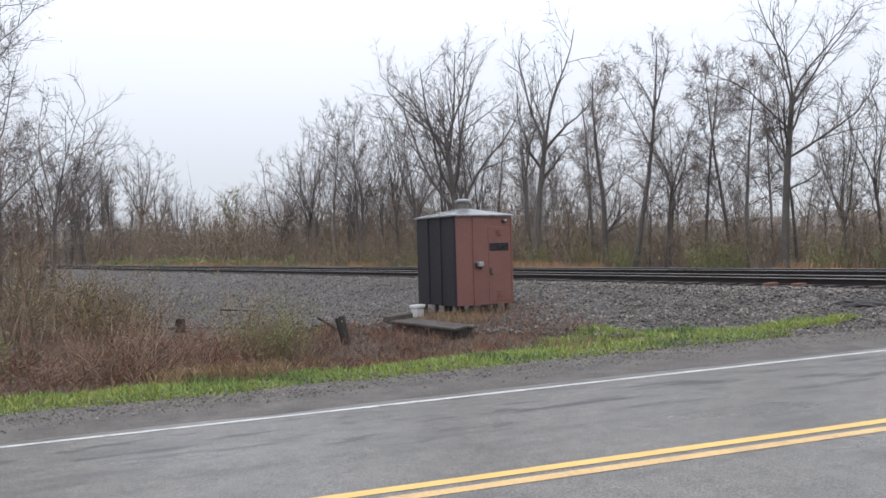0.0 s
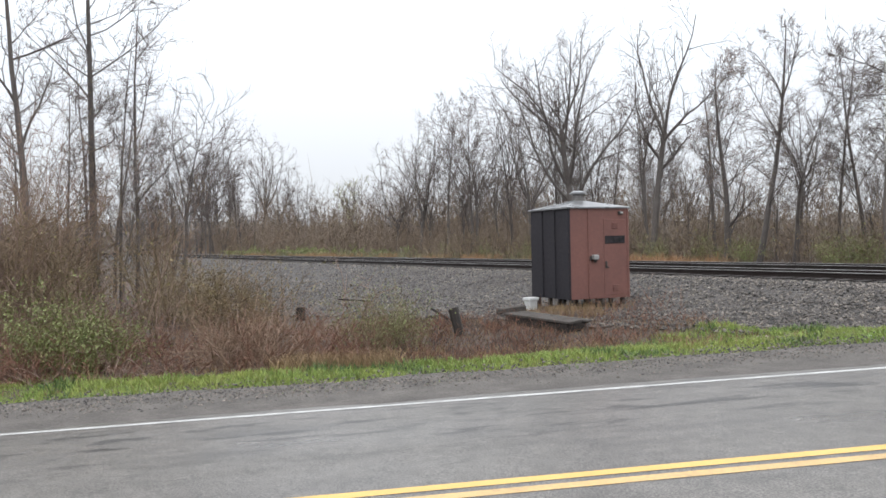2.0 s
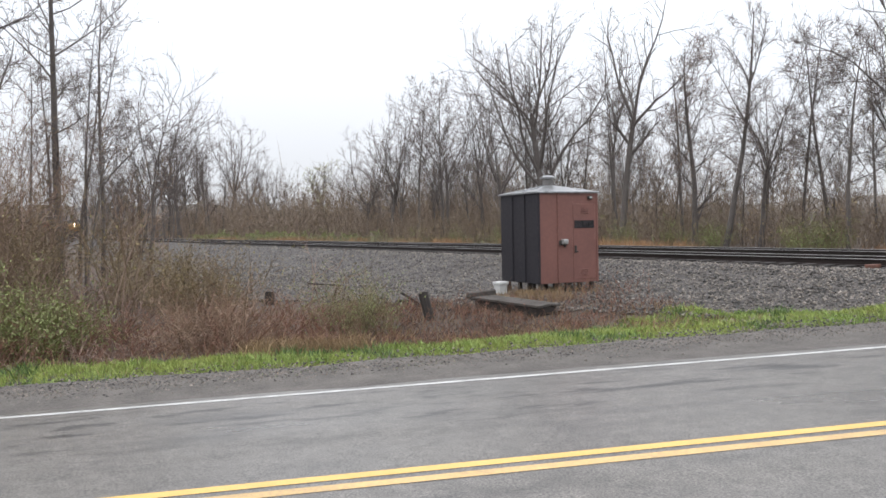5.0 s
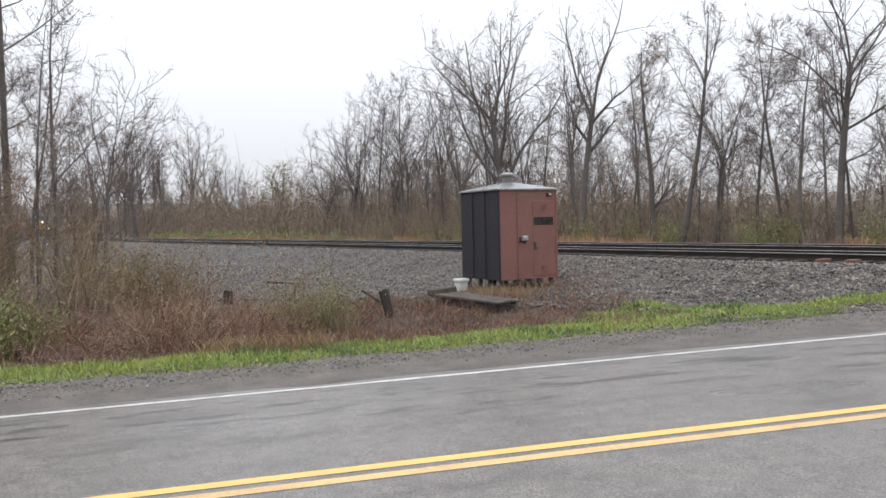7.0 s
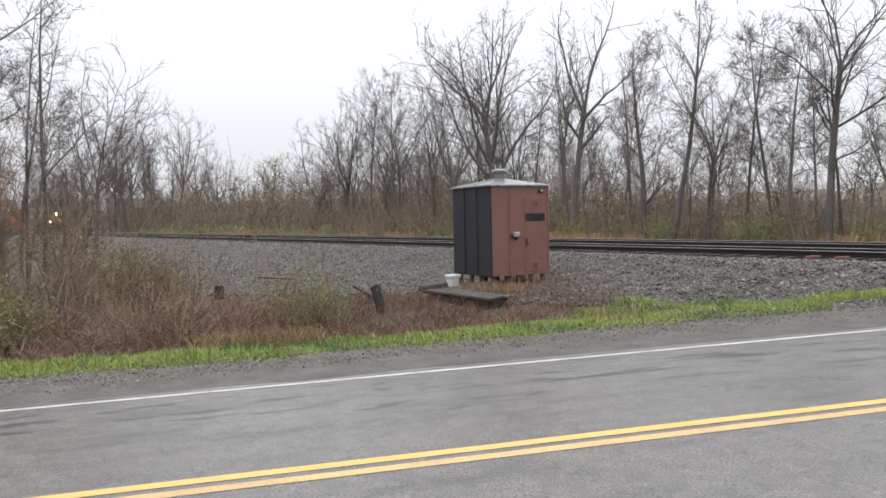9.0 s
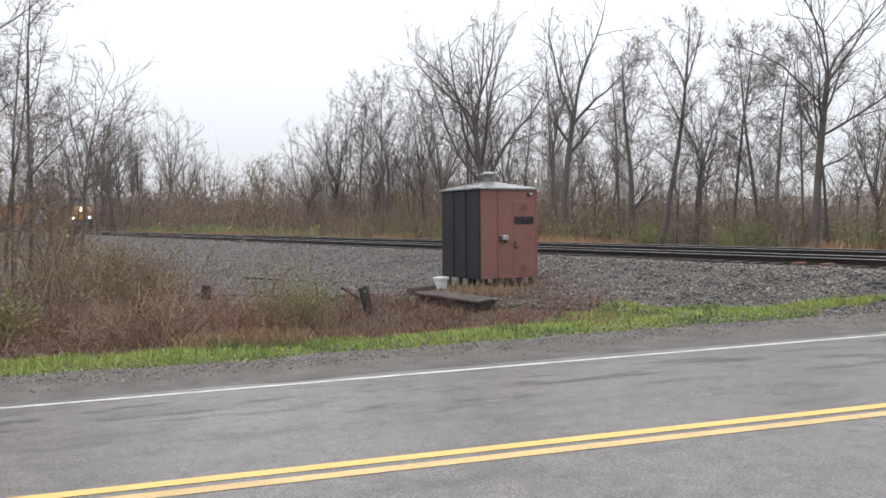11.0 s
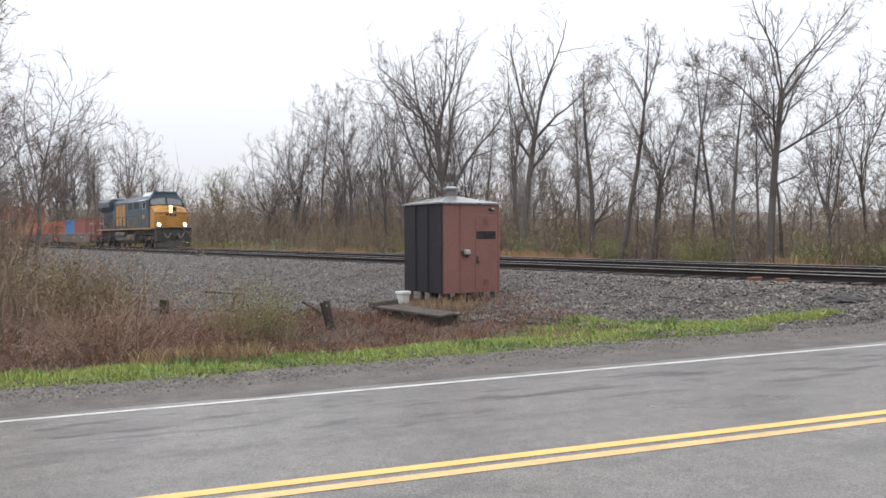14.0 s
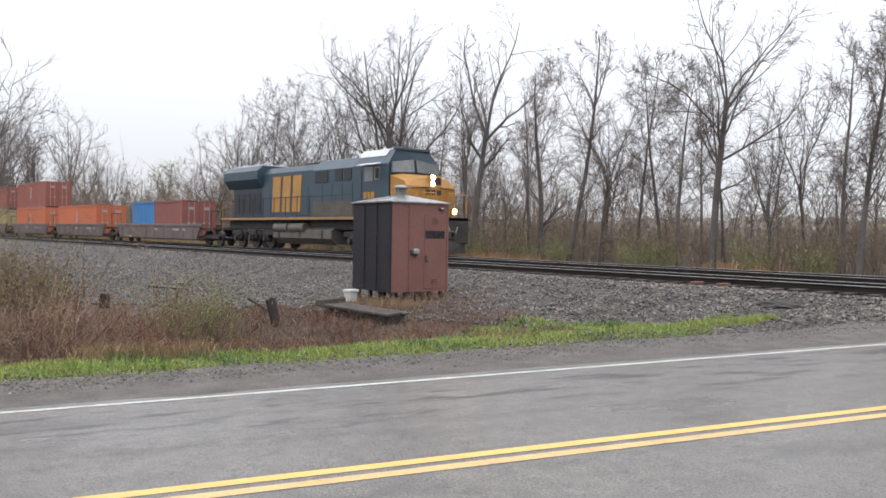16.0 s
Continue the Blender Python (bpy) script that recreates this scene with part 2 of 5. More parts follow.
def prism(bm, outline, axis, lo, hi):
    """A polygon pushed along an axis; outline points are the two other coordinates in x, y, z order."""
    def at(p, v):
        c = list(p)
        c.insert("xyz".index(axis), v)
        return c
    a = [bm.verts.new(at(p, lo)) for p in outline]
    b = [bm.verts.new(at(p, hi)) for p in outline]
    k = len(outline)
    bm.faces.new(a)
    bm.faces.new(b[::-1])
    for i in range(k):
        bm.faces.new((a[i], b[i], b[(i + 1) % k], a[(i + 1) % k]))
    bmesh.ops.recalc_face_normals(bm, faces=bm.faces[:])
    return bm


def raw(name, verts, faces, material, parent=None, smooth=False):
    me = bpy.data.meshes.new(name)
    me.from_pydata(verts, [], faces)
    me.materials.append(material)
    if smooth:
        me.polygons.foreach_set("use_smooth", [True] * len(me.polygons))
    ob = new(name, me)
    if parent:
        ob.parent = parent
    return ob


class Tubes:
    """Many thin tubes gathered into one mesh."""

    def __init__(self):
        self.v, self.f = [], []

    def add(self, pts, r0, r1, sides=3, point=True):
        base, k = len(self.v), len(pts)
        d = pts[-1] - pts[0]
        if d.length < 1e-6:
            return
        a = d.orthogonal().normalized()
        b = d.normalized().cross(a)
        ring = [(math.cos(2 * math.pi * i / sides), math.sin(2 * math.pi * i / sides)) for i in range(sides)]
        spike = point and sides == 3
        if spike:
            r0 *= 1.15
        for j, p in enumerate(pts[:-1] if spike else pts):
            r = r0 + (r1 - r0) * j / (k - 1)
            for c, s in ring:
                self.v.append((p.x + r * (a.x * c + b.x * s), p.y + r * (a.y * c + b.y * s), p.z + r * (a.z * c + b.z * s)))
        if spike:
            o, tip = base + (k - 2) * 3, len(self.v)
            self.v.append(tuple(pts[-1]))
            self.f += [(o, o + 1, tip), (o + 1, o + 2, tip), (o + 2, o, tip)]
        for j in range(k - 2 if spike else k - 1):
            o = base + j * sides
            for i in range(sides):
                i2 = (i + 1) % sides
                self.f.append((o + i, o + i2, o + sides + i2, o + sides + i))

    def leaf(self, p, size, rnd):
        o = len(self.v)
        a = Vector((rnd.gauss(0, 1), rnd.gauss(0, 1), rnd.gauss(0, 1))).normalized() * size
        b = a.orthogonal().normalized() * size * 0.5
        for q in (p - a, p + b, p + a, p - b):
            self.v.append(tuple(q))
        self.f.append((o, o + 1, o + 2, o + 3))


# ---- the lie of the land: a road that climbs to a double track on a ballast bed ----
UX, UY = math.cos(radians(69.8)), math.sin(radians(69.8))
RAIL_Z, NEAR_Y, FAR_Y, GAUGE = 0.75, 19.05, 23.3, 1.435


def step(a, b, v):
    k = min(max((v - a) / (b - a), 0), 1)
    return k * k * (3 - 2 * k)


def road_xy(s, q):
    return s * UX - q * UY, s * UY + q * UX


def road_sq(x, y):
    return x * UX + y * UY, -x * UY + y * UX


def road_z(s):
    return 0.027 * min(max(s, -40), 12) + 0.39 * step(10, 17.5, s) - 0.6 * step(28, 60, s)


def ground_z(x, y):
    s, q = road_sq(x, y)
    road = road_z(s) - 0.10 * step(9.0, 10.5, q) - 0.08
    field = -0.12 - 0.22 * math.exp(-((q - 14.0) / 2.2) ** 2) * (1 - step(7, 12, s)) + 0.05 * step(9.5, 12.5, y)
    k = step(10.5, 15.0, q)
    z = road * (1 - k) + field * k
    bed = 0.505
    rise = step(13.0, 17.2, y)
    z = z * (1 - rise) + bed * rise if q > 9 else max(z, min(z, bed))
    if y > 25.3:
        z = bed * (1 - step(25.3, 28.5, y)) + 0.42 * step(25.3, 28.5, y) if q > 9 else z
    bump = noise.noise((x * 0.35, y * 0.35, 0)) * 0.06 + noise.noise((x * 1.3, y * 1.3, 3)) * 0.025
    if 11 < y < 17.5 and q > 10.6:
        bump += 0.08 * noise.noise((x * 0.7, y * 1.1, 6)) * step(-17, -12, x) * step(11.3, 13, y) * (1 - step(16.2, 17.4, y))
    if 17.2 < y < 25.3:
        bump *= 0.25
    if q < 10:
        bump *= 0.1
    if abs(x) > 250 or abs(y) > 250:
        bump *= 0
    return z + bump


def lines(lo, hi, step_, far):
    mid = list(np.arange(lo, hi, step_))
    out, d, v = [], step_, hi
    while v < far:
        out.append(v)
        d *= 1.35
        v += d
    pre, d, v = [], step_, lo - step_
    while v > -far:
        pre.append(v)
        d *= 1.35
        v -= d
    return [-far] + pre[::-1] + mid + out + [far]


def sheet(name, xs, ys, z, material, label, category="ground"):
    vs = [(x, y, z(x, y)) for y in ys for x in xs]
    w = len(xs)
    fs = [(j * w + i, j * w + i + 1, (j + 1) * w + i + 1, (j + 1) * w + i) for j in range(len(ys) - 1) for i in range(w - 1)]
    ob = raw(name, vs, fs, material, smooth=True)
    return tagged(ob, label, category, kind="structure")


sheet("ground", lines(-46, 8, 0.45, 2500), lines(-9, 34, 0.45, 2500), ground_z, M_SOIL, "brown leaf-littered ground with damp soil")


def ballast_edge(x):
    """Where the stone begins, on the near side of the track."""
    return 9.5 - 3.7 * step(-15.5, -21, x) + 0.6 * noise.noise((x * 0.5, 5, 0)) + 3.0 * math.exp(-((x + 11) / 3.0) ** 2)


def verge_far(s):
    """How far the green verge reaches from the road."""
    return float(np.interp(s, (-14, -4, -1, 1, 2.4, 3.5, 4.8, 6, 7.7, 8.9, 9.7, 11), (13.3, 13.3, 12.7, 12.4, 12.5, 12.9, 13.9, 14.9, 15.8, 15.0, 13.0, 12.3)))


def verge_near(s):
    return float(np.interp(s, (-14, 2, 3.6, 5, 7, 10), (9.85, 9.75, 10.0, 10.3, 10.8, 11.3)))


bx = list(np.arange(-70, 12, 0.4))
bx = [-600, -400, -250, -160, -110, -85] + bx
rows_v, rows_f = [], []
K = 40
for i, x in enumerate(bx):
    lo = ballast_edge(x) if x > -70 else 8
    for j in range(K):
        y = lo + (26.6 - lo) * j / (K - 1)
        s, q = road_sq(x, y)
        zz = ground_z(x, y) + (0.035 if 0 < j < K - 1 else -0.1)
        rows_v.append((x, y, zz if q > 9.6 else min(zz, road_z(s) - 0.1)))
for i in range(len(bx) - 1):
    for j in range(K - 1):
        o = i * K + j
        rows_f.append((o, o + K, o + K + 1, o + 1))
ballast = tagged(raw("ballast_bed", rows_v, rows_f, M_BALLAST, smooth=True), "grey crushed-stone ballast bed under the railway tracks", "ballast", kind="structure")


def strip(name, q0, q1, lift, material, label, s0=-90.0, s1=70.0, thick=0.0, wobble=0.0, kind="structure"):
    """A band along the road that follows its crown; q is the distance across."""
    vs, fs, ss = [], [], list(np.arange(s0, s1 + 0.01, 0.5))
    inner = [q for q in (3.8, 5.4, 7.2) if q0 < q < q1]
    n = len(inner) + 4
    for s in ss:
        w = wobble * noise.noise((s * 0.8, q1, 2)) + wobble * 0.6 * noise.noise((s * 3.1, q1, 7))
        for q, dz in [(q0, -thick), (q0, 0)] + [(q, 0) for q in inner] + [(q1 + w, 0), (q1 + w, -thick)]:
            x, y = road_xy(s, q)
            vs.append((x, y, road_z(s) - 0.012 * abs(q - 5.4) + 0.035 + lift + dz))
    for i in range(len(ss) - 1):
        o = i * n
        for j in range(n - 1):
            if thick or 0 < j < n - 2:
                fs.append((o + j, o + n + j, o + n + j + 1, o + j + 1))
    return tagged(raw(name, vs, fs, material), label, name.split("_")[0], kind=kind)


strip("road", 2.2, 8.66, 0.0, M_ASPHALT, "worn wet grey asphalt road with streaks", thick=0.3, wobble=0.09)
strip("shoulder", 8.52, 10.5, -0.02, M_SHOULDER, "dark gravelly road shoulder", thick=0.3, wobble=0.18)
strip("shoulder_near", -3.5, 2.3, -0.02, M_SHOULDER, "dark gravelly road shoulder", thick=0.3)
strip("line_edge", 8.405, 8.49, 0.003, M_WHITE, "white painted road edge line", wobble=0.012)
strip("line_centre_far", 5.345, 5.46, 0.003, M_YELLOW, "yellow painted centre line", wobble=0.008)
strip("line_centre_near", 5.145, 5.255, 0.003, M_WORN_YELLOW, "worn yellow painted centre line", wobble=0.012)


# ---- railway tracks ----
def rail_outline(y, z):
    return [(y - 0.075, z - 0.17), (y + 0.075, z - 0.17), (y + 0.075, z - 0.155), (y + 0.012, z - 0.135), (y + 0.012, z - 0.05),
            (y + 0.037, z - 0.038), (y + 0.037, z - 0.008), (y - 0.037, z - 0.008), (y - 0.037, z - 0.038), (y - 0.012, z - 0.05),
            (y - 0.012, z - 0.135), (y - 0.075, z - 0.155)]


tie_mesh = None
for ty, which in ((NEAR_Y, "near"), (FAR_Y, "far")):
    track = thing("railway_track", "steel railway track on dark timber ties in grey ballast", "railway track", pose(0, ty, 0), group="parallel tracks")
    for side in (-1, 1):
        rail = part("rail", prism(bmesh.new(), rail_outline(side * (GAUGE / 2 + 0.036), RAIL_Z), "x", -620, 90), M_RUST_STEEL, track, "rusty steel rail")
        part("rail_head", one_box(-620, 90, side * (GAUGE / 2 + 0.036) - 0.039, side * (GAUGE / 2 + 0.036) + 0.039, RAIL_Z - 0.013, RAIL_Z), M_RAIL_TOP, rail, "worn rail head with its shine painted in pale grey")
    if tie_mesh is None:
        tie_mesh = bpy.data.meshes.new("tie")
        tb = one_box(-0.115, 0.115, -1.3, 1.3, 0.45, 0.583, bevel=0.012)
        tb.to_mesh(tie_mesh)
        tb.free()
        tie_mesh.materials.append(M_TIE)
    rnd = random.Random(3)
    for i in range(150):
        t = new("tie", tie_mesh)
        t.parent = track
        t.matrix_basis = pose(6 - i * 0.54 + rnd.uniform(-0.03, 0.03), rnd.uniform(-0.06, 0.06), rnd.uniform(0.0, 0.03), 0, 0, rnd.uniform(-1.2, 1.2))

# ---- small metal signal hut ----
M_HUT_RED = mat("hut_oxide_red", (0.20, 0.085, 0.068), (0.155, 0.07, 0.058), rough=0.55, scale=1.5, fine=14, bump=0.1)
M_HUT_BLACK = mat("hut_dark_side", (0.022, 0.021, 0.026), (0.036, 0.033, 0.037), rough=0.6, scale=1.2, fine=12, bump=0.1, spec=0.2)
M_HUT_ROOF = mat("hut_roof_sheet", (0.27, 0.275, 0.28), (0.16, 0.165, 0.17), rough=0.3, metal=0.4, scale=2, fine=18)
M_DARK = mat("dark_metal", (0.03, 0.028, 0.027), (0.05, 0.04, 0.035), rough=0.55, scale=3, fine=25)
M_SIGN = mat("worn_black_plate", (0.012, 0.011, 0.013), (0.055, 0.05, 0.052), rough=0.85, scale=7, fine=30, spec=0.15)
M_GALV = mat("galvanised", (0.45, 0.45, 0.44), (0.28, 0.28, 0.275), rough=0.45, metal=0.6, scale=6, fine=30)
M_DARKGALV = mat("dull_zinc", (0.2, 0.19, 0.18), (0.12, 0.11, 0.105), rough=0.6, scale=6, fine=30)
M_OLDWOOD = mat("weathered_wood", (0.11, 0.10, 0.092), (0.06, 0.053, 0.047), rough=0.95, scale=2, fine=24, bump=0.6, spec=0.1)
M_BLACKWOOD = mat("rotten_black_wood", (0.022, 0.018, 0.016), (0.04, 0.033, 0.028), rough=0.85, scale=4, fine=25, bump=0.6)
M_PLASTIC = mat("white_plastic", (0.62, 0.63, 0.62), (0.50, 0.50, 0.48), rough=0.4, scale=4, fine=30)
HUT = pose(-16.19, 12.13, 0.0, 0, 0, -5.5)
HUT_W, HUT_D, HUT_B, HUT_T = 1.80, 1.90, 0.24, 2.50


def build_hut():
    """Local: the door face spans y 0..W at x = 0 and looks to +x; the dark side face looks to -y."""
    W, D, B, T = HUT_W, HUT_D, HUT_B, HUT_T
    hut = thing("signal_hut", "small oxide-red metal railway hut with dark side and low hipped roof", "hut", HUT)
    part("body", one_box(-D + 0.02, -0.02, 0.02, W - 0.02, B, T), M_HUT_RED, hut)
    # dark sheets on the side towards the camera, lapped at two standing seams
    for i in range(3):
        x0, x1 = -D + i * D / 3, -D + (i + 1) * D / 3
        bm = one_box(x0 + 0.004, x1 - 0.004, -0.006, 0.03, B - 0.02, T + 0.005, bevel=0.006)
        side = part("side_panel", bm, M_HUT_BLACK, hut, "dark grey sheet-metal panel")
        if i:
            part("seam", one_box(x0 - 0.022, x0 + 0.022, -0.035, 0.0, B, T, bevel=0.008), M_HUT_BLACK, hut, "dark standing seam")
    # front sheets: a narrow fixed panel and a wide door leaf
    part("front_panel", one_box(-0.03, 0.006, 0.0, 0.56, B - 0.02, T, bevel=0.006), M_HUT_RED, hut)
    part("seam", one_box(-0.01, 0.03, 0.555, 0.583, B, T - 0.02, bevel=0.006), M_HUT_RED, hut, "raised vertical joint")
    part("front_panel", one_box(-0.03, 0.008, 0.59, 1.02, B - 0.02, T, bevel=0.006), M_HUT_RED, hut)
    part("front_panel", one_box(-0.03, 0.004, 1.0, W, B - 0.02, T, bevel=0.006), M_HUT_RED, hut)
    door = part("door", one_box(-0.01, 0.016, 1.03, W - 0.1, B + 0.06, T - 0.28, bevel=0.008), M_HUT_RED, hut, "flush oxide-red door leaf")
    part("sign_plate", one_box(0.012, 0.026, 1.06, W - 0.14, 1.60, 1.80, bevel=0.004), M_SIGN, door, "dark blank name plate")
    for z0 in (1.98, 0.40):
        for k in range(4):
            part("louvre", one_box(0.012, 0.034, 1.27, 1.47, z0 + k * 0.045, z0 + k * 0.045 + 0.02, bevel=0.005), M_HUT_RED, door)
    part("handle", rod(one_box(0.01, 0.05, 1.06, 1.11, 0.98, 1.16, bevel=0.008), (0.04, 1.085, 1.02), (0.09, 1.13, 1.0), 0.014), M_DARK, door, "dark door handle")
    lock = part("lock_box", one_box(0.0, 0.13, 0.66, 0.82, 1.20, 1.33, bevel=0.02), M_GALV, hut, "pale galvanised lock cover")
    part("hasp", one_box(0.0, 0.05, 0.60, 0.70, 1.18, 1.30, bevel=0.012), M_DARK, lock, "rusty hasp")
    part("padlock", rod(bmesh.new(), (0.05, 0.74, 1.15), (0.09, 0.74, 1.20), 0.035), M_DARK, lock)
    lamp = part("lamp_bracket", one_box(0.0, 0.07, W - 0.33, W - 0.20, T - 0.17, T - 0.08, bevel=0.015), M_DARK, hut, "dark bulkhead fitting")
    part("cap", one_box(0.05, 0.11, W - 0.30, W - 0.23, T - 0.15, T - 0.10, bevel=0.012), M_GALV, lamp)
    for y in (0.03, W - 0.03):
        part("corner_trim", one_box(-0.035, 0.02, y - 0.03, y + 0.022, B - 0.02, T, bevel=0.006), M_HUT_RED if y > 1 else M_HUT_BLACK, hut)
    # hipped roof with an overhanging rim and a vent cowl
    bm = bmesh.new()
    o = 0.055
    rim = [(-D - o, -o), (o, -o), (o, W + o), (-D - o, W + o)]
    lo = [bm.verts.new((x, y, T - 0.005)) for x, y in rim]
    mid = [bm.verts.new((x, y, T + 0.03)) for x, y in rim]
    tops = [bm.verts.new((x, y, T + 0.235)) for x, y in ((-D / 2 - 0.12, W / 2 - 0.12), (-D / 2 + 0.12, W / 2 - 0.12), (-D / 2 + 0.12, W / 2 + 0.12), (-D / 2 - 0.12, W / 2 + 0.12))]
    bm.faces.new(lo[::-1])
    bm.faces.new(tops)
    for a, b in ((lo, mid), (mid, tops)):
        for i in range(4):
            bm.faces.new((a[i], a[(i + 1) % 4], b[(i + 1) % 4], b[i]))
    bmesh.ops.recalc_face_normals(bm, faces=bm.faces[:])
    roof = part("roof", bm, M_HUT_ROOF, hut, "pale grey low hipped sheet roof")
    for fx in (1 / 3, 2 / 3):
        x0 = -D + D * fx
        part("roof_seam", rod(bmesh.new(), (x0, -o, T + 0.035), (-D / 2 + (x0 + D / 2) * 0.15, W / 2 - 0.12, T + 0.24), 0.012, 6), M_HUT_ROOF, roof)
    vent = part("vent", rod(bmesh.new(), (-D / 2, W / 2, T + 0.22), (-D / 2, W / 2, T + 0.40), 0.14, 20), M_DARKGALV, roof, "grey round vent neck")
    bm = rod(bmesh.new(), (-D / 2, W / 2, T + 0.41), (-D / 2, W / 2, T + 0.45), 0.215, 20)
    rod(bm, (-D / 2, W / 2, T + 0.45), (-D / 2, W / 2, T + 0.50), 0.205, 20, 0.10)
    part("vent_cap", bm, M_HUT_ROOF, vent, "pale round vent cap")
    for x in (-D + 0.15, -D * 0.6, -D * 0.35, -0.12):
        for y in (0.12, W / 2, W - 0.14):
            part("leg", one_box(x - 0.045, x + 0.045, y - 0.045, y + 0.045, -0.25, B + 0.01), M_DARK, hut, "dark short post")
    return hut


build_hut()


# ---- trees: bare, in early bud ----
def grow(rnd, p, d, length, r0, r1, n, wander, rise):
    """A wandering line of n pieces, bent slowly upwards."""
    pts, d = [p.copy()], d.normalized()
    for _ in range(n):
        d = (d + Vector((rnd.gauss(0, wander), rnd.gauss(0, wander), rnd.gauss(0, wander) + rise))).normalized()
        p = p + d * (length / n)
        pts.append(p.copy())
    return pts


def side_way(rnd, along, spread):
    """A direction that leaves a branch at the given angle."""
    a = along.orthogonal().normalized()
    turn = Matrix.Rotation(rnd.uniform(0, 2 * math.pi), 3, along)
    return (along * math.cos(spread) + (turn @ a) * math.sin(spread)).normalized()


def at_line(pts, k):
    f = k * (len(pts) - 1)
    i = min(int(f), len(pts) - 2)
    return pts[i].lerp(pts[i + 1], f - i), (pts[i + 1] - pts[i]).normalized()


def tree(x, y, h, r, seed, label, clear=0.25, stop=1.0, mains=(), limbs=14, angle=0.75, limb=0.26, rise=0.07, counts=(6, 4, 4), twig=0.55, twig_r=0.006,
         buds=0.3, bud_material=None, lean=(0, 0), wander=0.05, main_r=0.58, group="bare trees by the railway"):
    """A trunk with limbs, branches, branchlets and twigs, each finer than the last. mains are the great limbs: (height on the trunk, reach across
    as seen from the road, reach away from it, length), as shares of the tree's height; stop is where the trunk itself gives out."""
    rnd = random.Random(seed)
    far_ = math.hypot(x, y)
    away = Vector((x / far_, y / far_, 0))
    across = Vector((away.y, -away.x, 0))
    pieces, buds_at = [], []

    def radius(r0, r1, k):
        return r0 + (r1 - r0) * k

    def shoot(p, d, length, r0, level):
        n = (0, 6, 3, 2, 1)[level]
        pts = grow(rnd, p, d, length, r0, r0, n, (0, 0.13, 0.15, 0.18, 0.12)[level], rise * (0, 1.0, 1.1, 1.0, 0.5)[level])
        r1 = max(r0 * (1, 0.2, 0.3, 0.5, 0.6)[level], twig_r * 0.7)
        pieces.append((pts, r0, r1, level))
        if level == 4:
            while rnd.random() < buds:
                buds_at.append(pts[-1].lerp(pts[0], rnd.random() * 0.5) + Vector((rnd.gauss(0, 0.03), rnd.gauss(0, 0.03), rnd.gauss(0, 0.03))))
            return
        c = counts[level - 1]
        if level == 1:
            c = max(2, round(c * min(1, length / (0.2 * h))))
        lo = (0, 0.16, 0.18, 0.1)[level]
        for i in range(c):
            k = min(lo + (1 - lo) * (i + rnd.random()) / c, 1)
            q, al = at_line(pts, k)
            if level == 3:
                ll = twig * rnd.uniform(0.5, 1.5)
            else:
                ll = length * (0.58, 0.5)[level - 1] * (1.1 - 0.6 * k) * rnd.uniform(0.65, 1.25)
            shoot(q, side_way(rnd, al, rnd.uniform(0.45, 0.95)), ll, max(radius(r0, r1, k) * 0.56, twig_r * (1.0, 2.0, 1.5, 1.0)[level]), level + 1)

    trunk = grow(rnd, Vector((0, 0, -0.3)), across * lean[0] + away * lean[1] + Vector((0, 0, 1)), h * stop + 0.3, r, 0.02, 12, wander * 0.6, 0.01)
    r_end = r * (0.12 if stop > 0.95 else 0.6)
    pieces.append((trunk, r, r_end, 0))
    for k, ac, aw, ll in mains:
        p, al = at_line(trunk, min(k / stop, 1))
        shoot(p, across * ac + away * aw + Vector((0, 0, 1 if ac * ac + aw * aw < 1 else 0.45)), ll * h, radius(r, r_end, min(k / stop, 1)) * main_r, 1)
    for i in range(limbs):
        k = clear + (1 - clear) * (i + rnd.random()) / limbs * 0.98
        p, al = at_line(trunk, k)
        ll = h * limb * (1.15 - 0.6 * k) * rnd.uniform(0.6, 1.3)
        shoot(p, side_way(rnd, al, angle * rnd.uniform(0.7, 1.3)), ll, max(radius(r, r_end, k) * 0.33, twig_r * 1.6), 1)
    k = (h - 0.1) / max(q.z for pts, *_ in pieces for q in pts)
    wood, fine, leaves = Tubes(), Tubes(), Tubes()
    for pts, a, b, level in pieces:
        q = [v * k for v in pts]
        (wood if level < 3 else fine).add(q, a, b, (8, 5, 3, 3, 3)[level], level > 1)
    for q in buds_at:
        leaves.leaf(q * k, rnd.uniform(0.016, 0.034) * max(1, twig_r / 0.008), rnd)
    ob = thing("tree", label, "tree", pose(x, y, ground_z(x, y)), group=group)
    raw("trunk", wood.v, wood.f, M_BARK, ob, smooth=True)
    raw("crown", fine.v, fine.f, M_TWIG, ob)
    if leaves.f:
        tagged(raw("bud_cluster", leaves.v, leaves.f, bud_material or M_BUD, ob), "small spring buds", kind="stuff")
    return ob


def vase(seed, n, low, spread, length):
    """Great limbs that leave a short trunk steeply on all sides."""
    rnd = random.Random(seed)
    out = []
    for i in range(n):
        a = 6.283 * (i + rnd.uniform(-0.25, 0.25)) / n
        f = spread * rnd.uniform(0.35, 1.1)
        out.append((low + 0.12 * rnd.random(), f * math.cos(a), f * math.sin(a), length * rnd.uniform(0.85, 1.1)))
    return out


def rounded(x, y, h, r, seed, label, n=6, low=0.2, spread=0.55, length=0.56, **more):
    """A tree with no leader, whose limbs make a round crown."""
    more.setdefault("limbs", 4)
    return tree(x, y, h, r, seed, label, clear=0.5, stop=low + 0.13, mains=vase(seed + 500, n, low, spread, length), **more)


